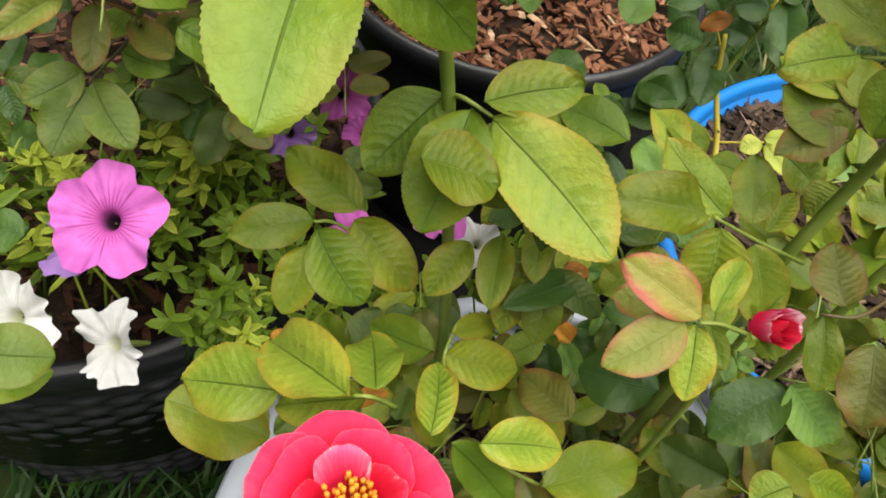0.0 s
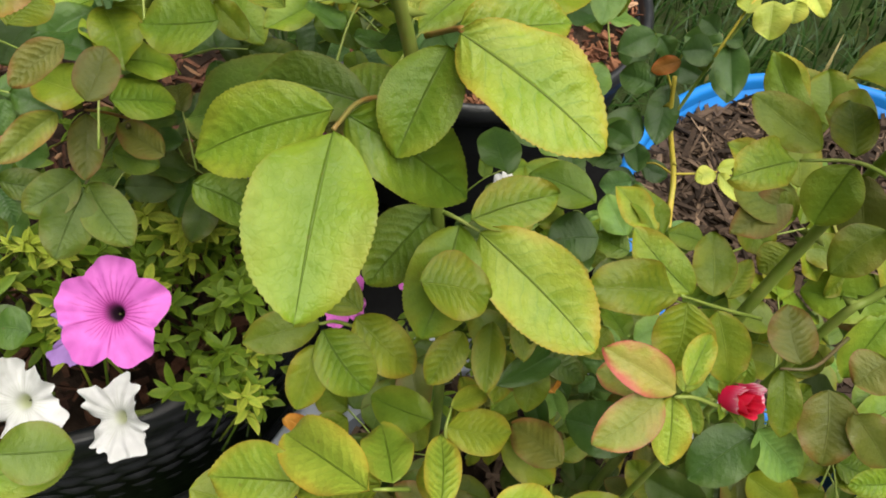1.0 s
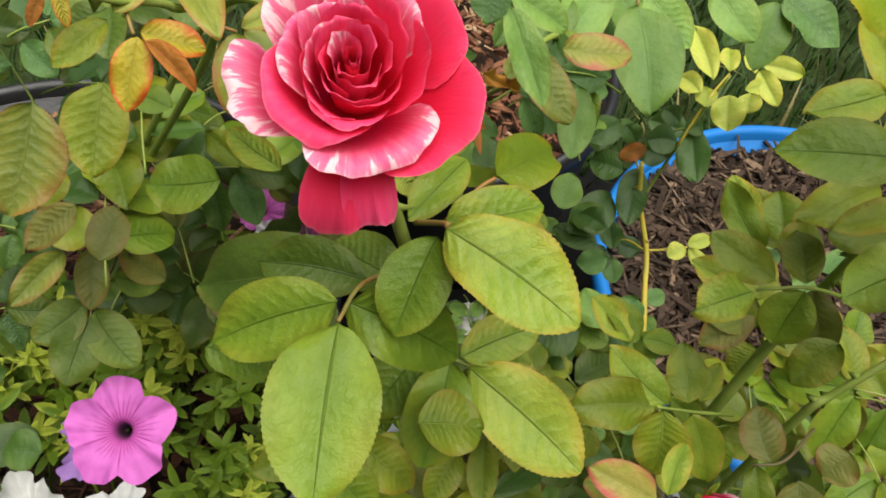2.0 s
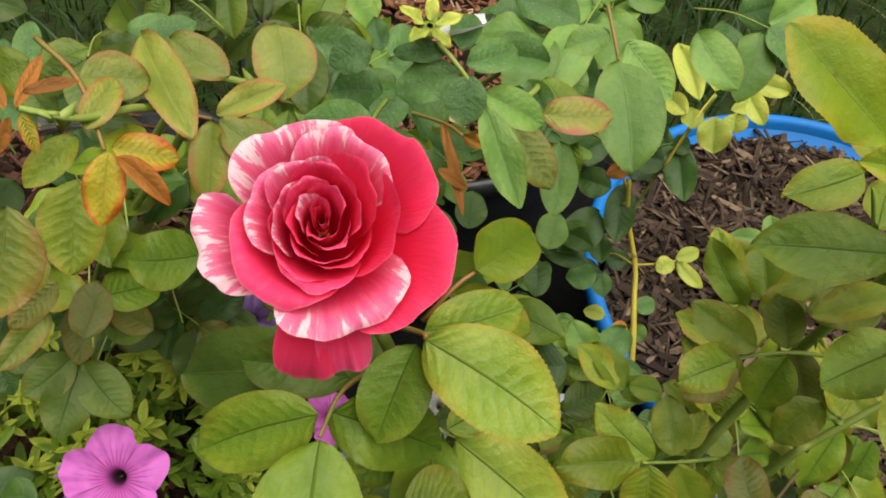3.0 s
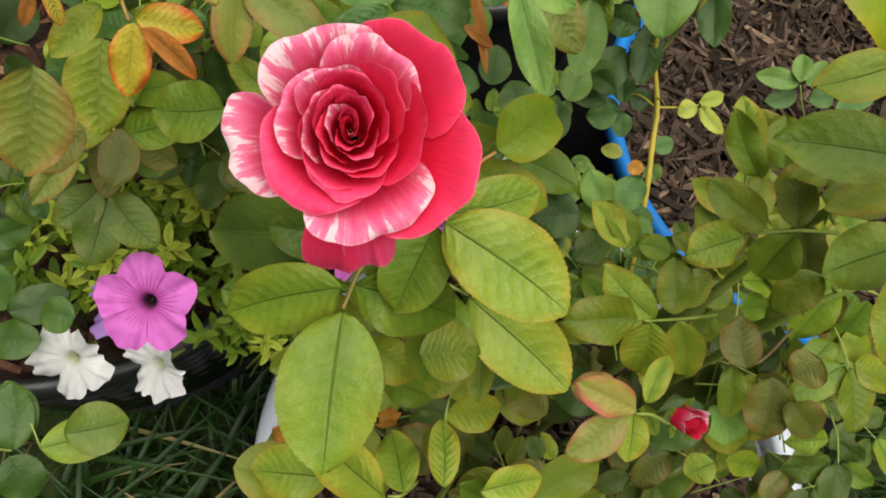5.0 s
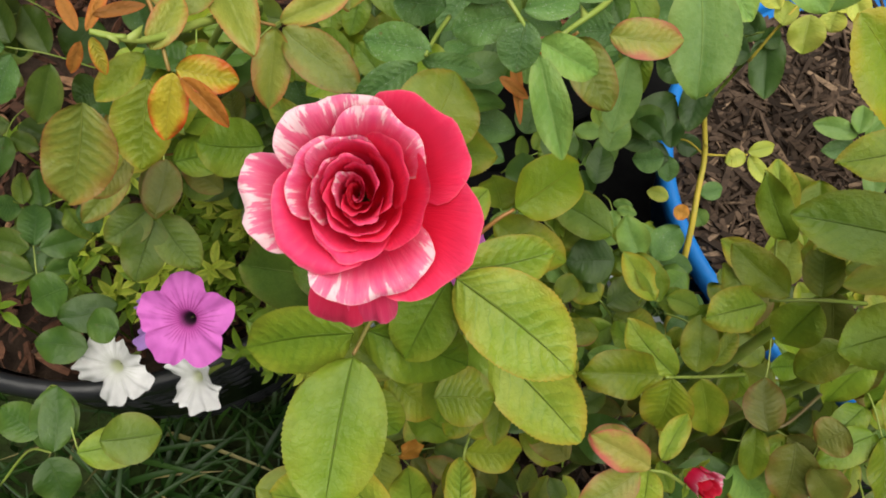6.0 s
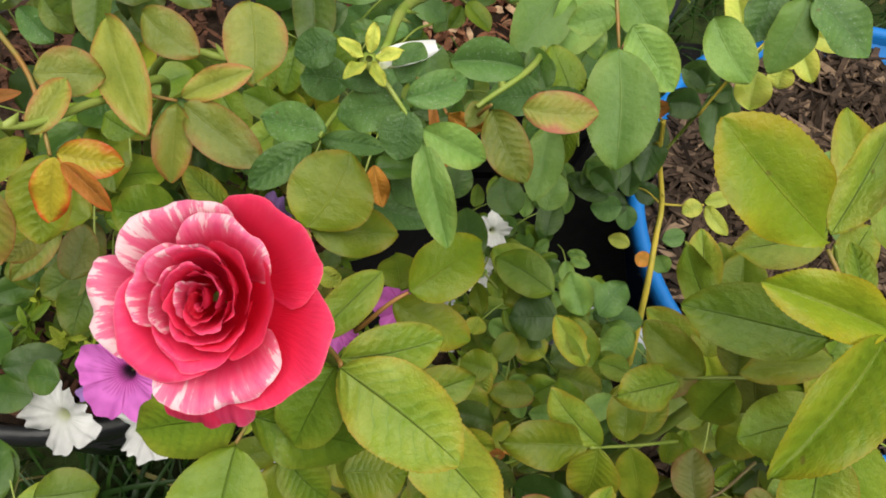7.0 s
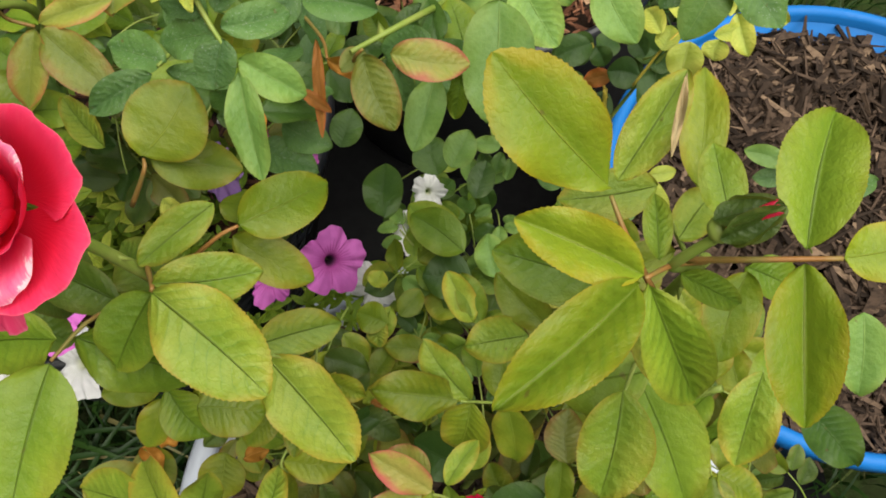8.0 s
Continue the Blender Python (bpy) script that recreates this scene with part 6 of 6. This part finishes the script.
leaflet(leaf, (0.181, 0.537, 0.660), (0.154, 0.556, 0.660), 0.0277, "dark", "flat", (-0.12, -0.44, 0.89))
leaflet(leaf, (0.205, 0.550, 0.600), (0.174, 0.548, 0.600), 0.0250, "dark", "flat", (-0.13, -0.42, 0.90))
leaf = stalk(rose_bush, ((0.068, 0.321, 0.700), (0.058, 0.334, 0.735), (0.058, 0.338, 0.745)), 0.0009, "brown")
leaflet(leaf, (0.063, 0.356, 0.760), (0.054, 0.335, 0.750), 0.0151, "lime", "flat", (-0.02, -0.29, 0.96))
leaflet(leaf, (0.060, 0.335, 0.745), (0.092, 0.333, 0.740), 0.0167, "pink", "flat", (-0.04, -0.27, 0.96))
leaflet(leaf, (0.051, 0.368, 0.760), (0.055, 0.377, 0.765), 0.0139, "olive", "cup", (-0.01, -0.33, 0.94))
leaflet(leaf, (0.068, 0.357, 0.740), (0.080, 0.377, 0.740), 0.0162, "olive", "flat", (-0.04, -0.31, 0.95))
leaflet(leaf, (0.053, 0.336, 0.740), (0.049, 0.317, 0.730), 0.0140, "olive", "flat", (-0.01, -0.26, 0.96))
leaflet(leaf, (0.044, 0.315, 0.720), (0.030, 0.339, 0.725), 0.0251, "olive", "flat", (0.01, -0.26, 0.97))
leaflet(leaf, (0.094, 0.253, 0.800), (0.068, 0.260, 0.800), 0.0204, "pink", "flat", (-0.06, -0.19, 0.98))
leaflet(leaf, (0.115, 0.259, 0.780), (0.121, 0.279, 0.790), 0.0152, "lime", "flat", (-0.11, -0.20, 0.97))
leaf = stalk(rose_bush, ((0.127, 0.358, 0.660), (0.132, 0.371, 0.700), (0.140, 0.381, 0.720)), 0.0009, "green")
leaflet(leaf, (0.131, 0.397, 0.720), (0.121, 0.425, 0.730), 0.0230, "mid", "curl", (-0.14, -0.34, 0.93))
leaflet(leaf, (0.143, 0.401, 0.710), (0.162, 0.422, 0.720), 0.0235, "blue", "curl", (-0.17, -0.34, 0.93))
leaflet(leaf, (0.150, 0.400, 0.700), (0.171, 0.383, 0.690), 0.0247, "mid", "curl", (-0.17, -0.31, 0.94))
leaflet(leaf, (0.135, 0.392, 0.710), (0.114, 0.406, 0.710), 0.0195, "green", "flat", (-0.13, -0.32, 0.94))
leaflet(leaf, (0.111, 0.337, 0.800), (0.094, 0.362, 0.810), 0.0177, "lime", "curl", (-0.13, -0.31, 0.94))
leaflet(leaf, (0.132, 0.334, 0.790), (0.118, 0.346, 0.790), 0.0168, "green", "cup", (-0.16, -0.29, 0.94))
leaflet(leaf, (0.105, 0.410, 0.740), (0.066, 0.434, 0.745), 0.0300, "green", "flat", (-0.09, -0.36, 0.93))
leaflet(leaf, (0.114, 0.398, 0.710), (0.082, 0.396, 0.700), 0.0353, "dark", "flat", (-0.10, -0.32, 0.94))
leaflet(leaf, (0.088, 0.330, 0.760), (0.061, 0.331, 0.760), 0.0169, "olive", "flat", (-0.09, -0.27, 0.96))
leaflet(leaf, (0.062, 0.342, 0.770), (0.043, 0.347, 0.770), 0.0201, "amber", "cup", (-0.06, -0.29, 0.96))
leaflet(leaf, (0.053, 0.311, 0.750), (0.066, 0.334, 0.755), 0.0156, "olive", "cup", (-0.07, -0.26, 0.96))
leaflet(leaf, (0.055, 0.347, 0.770), (0.059, 0.329, 0.760), 0.0134, "lime", "flat", (-0.06, -0.28, 0.96))
leaflet(leaf, (0.172, 0.517, 0.680), (0.153, 0.537, 0.680), 0.0197, "dark", "cup", (-0.16, -0.43, 0.89))
leaf = stalk(rose_bush, ((0.177, 0.344, 0.800), (0.159, 0.339, 0.850), (0.156, 0.348, 0.864)), 0.0009, "green")
leaflet(leaf, (0.155, 0.348, 0.866), (0.154, 0.381, 0.885), 0.0189, "lime", "cup", (-0.26, -0.37, 0.89))
leaflet(leaf, (0.158, 0.334, 0.850), (0.132, 0.350, 0.855), 0.0177, "lime", "cup", (-0.24, -0.33, 0.91))
leaflet(leaf, (0.161, 0.318, 0.840), (0.133, 0.338, 0.850), 0.0251, "olive", "flat", (-0.24, -0.30, 0.92))
leaflet(leaf, (0.161, 0.327, 0.850), (0.168, 0.350, 0.860), 0.0198, "olive", "flat", (-0.27, -0.32, 0.91))
leaflet(leaf, (0.176, 0.352, 0.860), (0.164, 0.375, 0.880), 0.0214, "olive", "flat", (-0.28, -0.36, 0.89))
leaflet(leaf, (0.181, 0.300, 0.930), (0.150, 0.304, 0.930), 0.0203, "olive", "flat", (-0.33, -0.30, 0.90))
leaflet(leaf, (-0.101, 0.275, 0.660), (-0.084, 0.262, 0.655), 0.0131, "fallen", "crumple", (0.20, -0.18, 0.96))
leaflet(leaf, (-0.031, 0.273, 0.660), (-0.017, 0.281, 0.655), 0.0124, "fallen", "crumple", (0.12, -0.19, 0.97))
leaflet(leaf, (0.071, 0.329, 0.680), (0.083, 0.314, 0.670), 0.0132, "fallen", "crumple", (-0.10, -0.24, 0.97))
leaflet(leaf, (-0.074, 0.275, 0.720), (-0.062, 0.272, 0.715), 0.0099, "fallen", "crumple", (0.04, -0.37, 0.93))
leaflet(leaf, (-0.024, 0.330, 0.940), (-0.016, 0.325, 0.935), 0.0087, "yellow", "flat", (-0.07, -0.56, 0.82))
leaflet(leaf, (-0.070, 0.373, 0.900), (-0.095, 0.395, 0.905), 0.0152, "lime", "flat", (0.06, -0.59, 0.81))
leaflet(leaf, (-0.120, 0.246, 0.700), (-0.070, 0.237, 0.690), 0.0390, "olive", "flat", (0.21, -0.15, 0.96))
leaflet(leaf, (-0.097, 0.276, 0.660), (-0.084, 0.244, 0.650), 0.0308, "olive", "flat", (0.20, -0.17, 0.97))
leaflet(leaf, (-0.044, 0.276, 0.660), (-0.048, 0.244, 0.650), 0.0327, "olive", "flat", (0.15, -0.17, 0.97))
leaflet(leaf, (-0.016, 0.265, 0.860), (0.014, 0.266, 0.850), 0.0287, "olive", "flat", (0.15, -0.22, 0.96))
leaflet(leaf, (-0.100, 0.294, 0.880), (-0.074, 0.287, 0.870), 0.0204, "green", "flat", (0.29, -0.26, 0.92))
leaf = stalk(rose_bush, ((0.139, 0.353, 0.620), (0.119, 0.365, 0.680), (0.105, 0.374, 0.700)), 0.0009, "green")
leaflet(leaf, (0.106, 0.374, 0.700), (0.084, 0.394, 0.700), 0.0269, "olive", "flat", (-0.14, -0.33, 0.93))
leaflet(leaf, (0.109, 0.370, 0.700), (0.142, 0.386, 0.700), 0.0260, "deep", "cup", (-0.18, -0.32, 0.93))
leaflet(leaf, (0.116, 0.365, 0.690), (0.147, 0.354, 0.690), 0.0277, "olive", "flat", (-0.18, -0.30, 0.94))
leaflet(leaf, (0.115, 0.359, 0.690), (0.093, 0.348, 0.680), 0.0246, "green", "cup", (-0.15, -0.29, 0.94))
leaf = stalk(rose_bush, ((0.273, 0.302, 0.620), (0.243, 0.312, 0.670), (0.226, 0.316, 0.690)), 0.0009, "green")
leaflet(leaf, (0.225, 0.318, 0.690), (0.200, 0.330, 0.690), 0.0248, "olive", "flat", (-0.27, -0.26, 0.93))
leaflet(leaf, (0.227, 0.316, 0.690), (0.255, 0.335, 0.690), 0.0242, "olive", "cup", (-0.30, -0.26, 0.92))
leaflet(leaf, (0.237, 0.311, 0.680), (0.262, 0.307, 0.680), 0.0243, "deep", "flat", (-0.30, -0.24, 0.92))
leaf = stalk(left_bush, ((-0.339, 0.265, 0.560), (-0.306, 0.284, 0.600), (-0.281, 0.280, 0.620)), 0.0009, "green")
leaflet(leaf, (-0.279, 0.280, 0.620), (-0.282, 0.325, 0.630), 0.0253, "dark", "flat", (0.26, -0.22, 0.94))
leaflet(leaf, (-0.291, 0.292, 0.620), (-0.325, 0.312, 0.620), 0.0287, "dark", "flat", (0.28, -0.22, 0.93))
leaflet(leaf, (-0.282, 0.276, 0.620), (-0.270, 0.248, 0.600), 0.0325, "dark", "flat", (0.25, -0.18, 0.95))


# ---- canes of the other roses ----
cane(left_bush, ((-0.26, 0.62, 0.44), (-0.22, 0.54, 0.65), (-0.10, 0.42, 0.93), (-0.105, 0.378, 0.980), (-0.119, 0.353, 1.000), (-0.134, 0.348, 1.010)), 0.0027, 0.0010, "green", 6)
cane(left_bush, ((-0.28, 0.60, 0.44), (-0.22, 0.52, 0.62), (-0.18, 0.46, 0.73), (-0.17, 0.44, 0.76)), 0.0030, 0.0014, "brown", 4)
cane(left_bush, ((-0.22, 0.54, 0.65), (-0.11, 0.44, 0.92), (-0.065, 0.419, 0.955)), 0.0023, 0.0016, "green", 3)
cane(left_bush, ((-0.24, 0.60, 0.44), (-0.29, 0.48, 0.55), (-0.30, 0.40, 0.62)), 0.0023, 0.0012, "green", 3)
cane(back_bush, ((0.08, 0.95, 0.44), (0.05, 0.70, 0.70), (0.01, 0.45, 0.96), (0.0, 0.38, 1.012)), 0.0045, 0.0014, "green", 6)
cane(back_bush, ((0.12, 0.93, 0.44), (0.11, 0.65, 0.72), (0.075, 0.47, 0.90), (0.04, 0.42, 0.925)), 0.0030, 0.0012, "green", 6)
cane(back_bush, ((0.15, 0.95, 0.44), (0.17, 0.70, 0.75), (0.15, 0.52, 0.93)), 0.0040, 0.0016, "green", 6)
cane(blue_bush, ((0.205, 0.335, 0.31), (0.214, 0.400, 0.47), (0.219, 0.469, 0.572), (0.224, 0.512, 0.605), (0.227, 0.538, 0.624), (0.217, 0.562, 0.661), (0.210, 0.572, 0.70)), 0.0034, 0.0018, "yellow", 5)
cane(blue_bush, ((0.217, 0.562, 0.661), (0.232, 0.568, 0.72), (0.258, 0.580, 0.785)), 0.0015, 0.0011, "green", 2)


def spent_flower():
    """What is left of a flower: pale sepals spread round a bare hip and one white petal."""
    centre, axis = Vector((-0.004, 0.369, 1.022)), (0.05, -0.3, 0.9)
    ax = bloom_axes(centre, axis)
    head = receptacle(back_bush, centre, axis, 0.004, "spent_flower", "spent flower with pale sepals and one white petal")
    for k in range(5):
        a = math.radians(72 * k + 10)
        out = ax[1] * math.cos(a) + ax[2] * math.sin(a)
        leaflet(head, centre + out * 0.002, centre + out * 0.0105 + ax[3] * 0.005, 0.0048, "yellow", "curl", ax[3], "sepal")
    verts, uv = [], []
    for i in range(7):
        for j in range(7):
            u, v = j / 3 - 1, i / 6
            verts.append(centre + Vector((0.004 + 0.019 * v, 0.012 * v, -0.005 - 0.004 * v)) + Vector((0.5, -0.6, 0.3)) * 0.009 * u * math.sin(math.pi * (0.2 + 0.7 * v)) + Vector((0, 0, 0.004 * u * u)))
            uv.append((j / 6, v))
    part_mesh("petal", verts, grid_faces(7, 7), PETUNIA["white"], head, "white petal", uv)


spent_flower()


# ---- lower leaves that fill the bushes; darker leaf tones stand in for shade between them ----
def thicket(bush, regions, seed):
    """Whole leaves scattered through the lower part of a bush, each on its own stalk."""
    r = random.Random(seed)
    for x0, y0, z0, x1, y1, z1, count, tones, size in regions:
        for _ in range(count):
            node = Vector((r.uniform(x0, x1), r.uniform(y0, y1), r.uniform(z0, z1)))
            a = r.uniform(0, 6.28)
            d = Vector((math.cos(a), math.sin(a), r.uniform(-0.35, 0.1)))
            ln = size * r.uniform(0.75, 1.25)
            spray(bush, node - d * ln * 1.1 - Vector((0, 0, 0.02)), node, node + d * ln, tones[0], 5, kind=r.choice(("flat", "cup", "arch")), vary=tones)


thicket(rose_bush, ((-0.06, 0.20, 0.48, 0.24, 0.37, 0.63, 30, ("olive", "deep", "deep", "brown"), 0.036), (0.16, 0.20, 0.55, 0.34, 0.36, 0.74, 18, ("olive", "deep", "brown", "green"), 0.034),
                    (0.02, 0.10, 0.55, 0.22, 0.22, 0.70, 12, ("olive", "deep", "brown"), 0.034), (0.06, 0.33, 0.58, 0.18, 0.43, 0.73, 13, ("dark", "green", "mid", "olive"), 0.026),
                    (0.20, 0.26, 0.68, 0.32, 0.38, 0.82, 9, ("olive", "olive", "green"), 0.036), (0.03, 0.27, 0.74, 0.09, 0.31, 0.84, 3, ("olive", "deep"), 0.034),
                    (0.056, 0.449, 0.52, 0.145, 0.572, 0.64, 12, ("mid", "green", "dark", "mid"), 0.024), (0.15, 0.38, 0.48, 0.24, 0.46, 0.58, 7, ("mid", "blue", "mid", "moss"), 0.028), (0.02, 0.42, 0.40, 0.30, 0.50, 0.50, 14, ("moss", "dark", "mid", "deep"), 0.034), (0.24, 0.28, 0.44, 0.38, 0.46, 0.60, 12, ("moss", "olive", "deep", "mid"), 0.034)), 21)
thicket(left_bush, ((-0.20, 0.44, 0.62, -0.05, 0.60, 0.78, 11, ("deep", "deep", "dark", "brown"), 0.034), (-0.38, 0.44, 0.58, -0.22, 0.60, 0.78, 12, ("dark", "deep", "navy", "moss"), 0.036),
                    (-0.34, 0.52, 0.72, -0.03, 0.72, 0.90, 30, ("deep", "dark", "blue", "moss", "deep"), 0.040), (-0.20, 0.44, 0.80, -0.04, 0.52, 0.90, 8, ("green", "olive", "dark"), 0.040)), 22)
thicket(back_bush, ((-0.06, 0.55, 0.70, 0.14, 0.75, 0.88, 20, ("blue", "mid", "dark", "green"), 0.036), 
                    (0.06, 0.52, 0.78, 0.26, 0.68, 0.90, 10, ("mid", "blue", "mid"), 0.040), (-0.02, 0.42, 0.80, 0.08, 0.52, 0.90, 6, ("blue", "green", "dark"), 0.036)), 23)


# ---- long blades of grass beside the black pot ----
def long_blades():
    r = random.Random(31)
    verts, faces = [], []
    for _ in range(95):
        x, y = r.uniform(-0.42, -0.02), r.uniform(0.20, 0.46)
        if any((x - px) ** 2 + (y - py) ** 2 < pr * pr for px, py, pr in POT_FEET):
            continue
        a, ln, w = r.uniform(-0.6, 1.8), r.uniform(0.12, 0.24), r.uniform(0.0024, 0.0046)
        d = Vector((math.cos(a), math.sin(a), 0))
        s = Vector((-d.y, d.x, 0))
        q = len(verts)
        for k in range(9):
            t = k / 8
            p = Vector((x, y, GROUND)) + d * ln * (0.15 * t + 0.75 * t * t) + UP * ln * (1.0 * t - 0.75 * t * t)
            ww = w * (1 - t ** 3) + 0.0003
            verts += [p - s * ww, p - UP * ww * 0.4, p + s * ww]
        faces += [g for k in range(8) for g in ((q + 3 * k, q + 3 * k + 1, q + 3 * k + 4, q + 3 * k + 3), (q + 3 * k + 1, q + 3 * k + 2, q + 3 * k + 5, q + 3 * k + 4))]
    tagged(mesh_object("long_grass", verts, faces, GRASS), "long arching grass blades beside the black pot", "grass", kind="stuff")


long_blades()
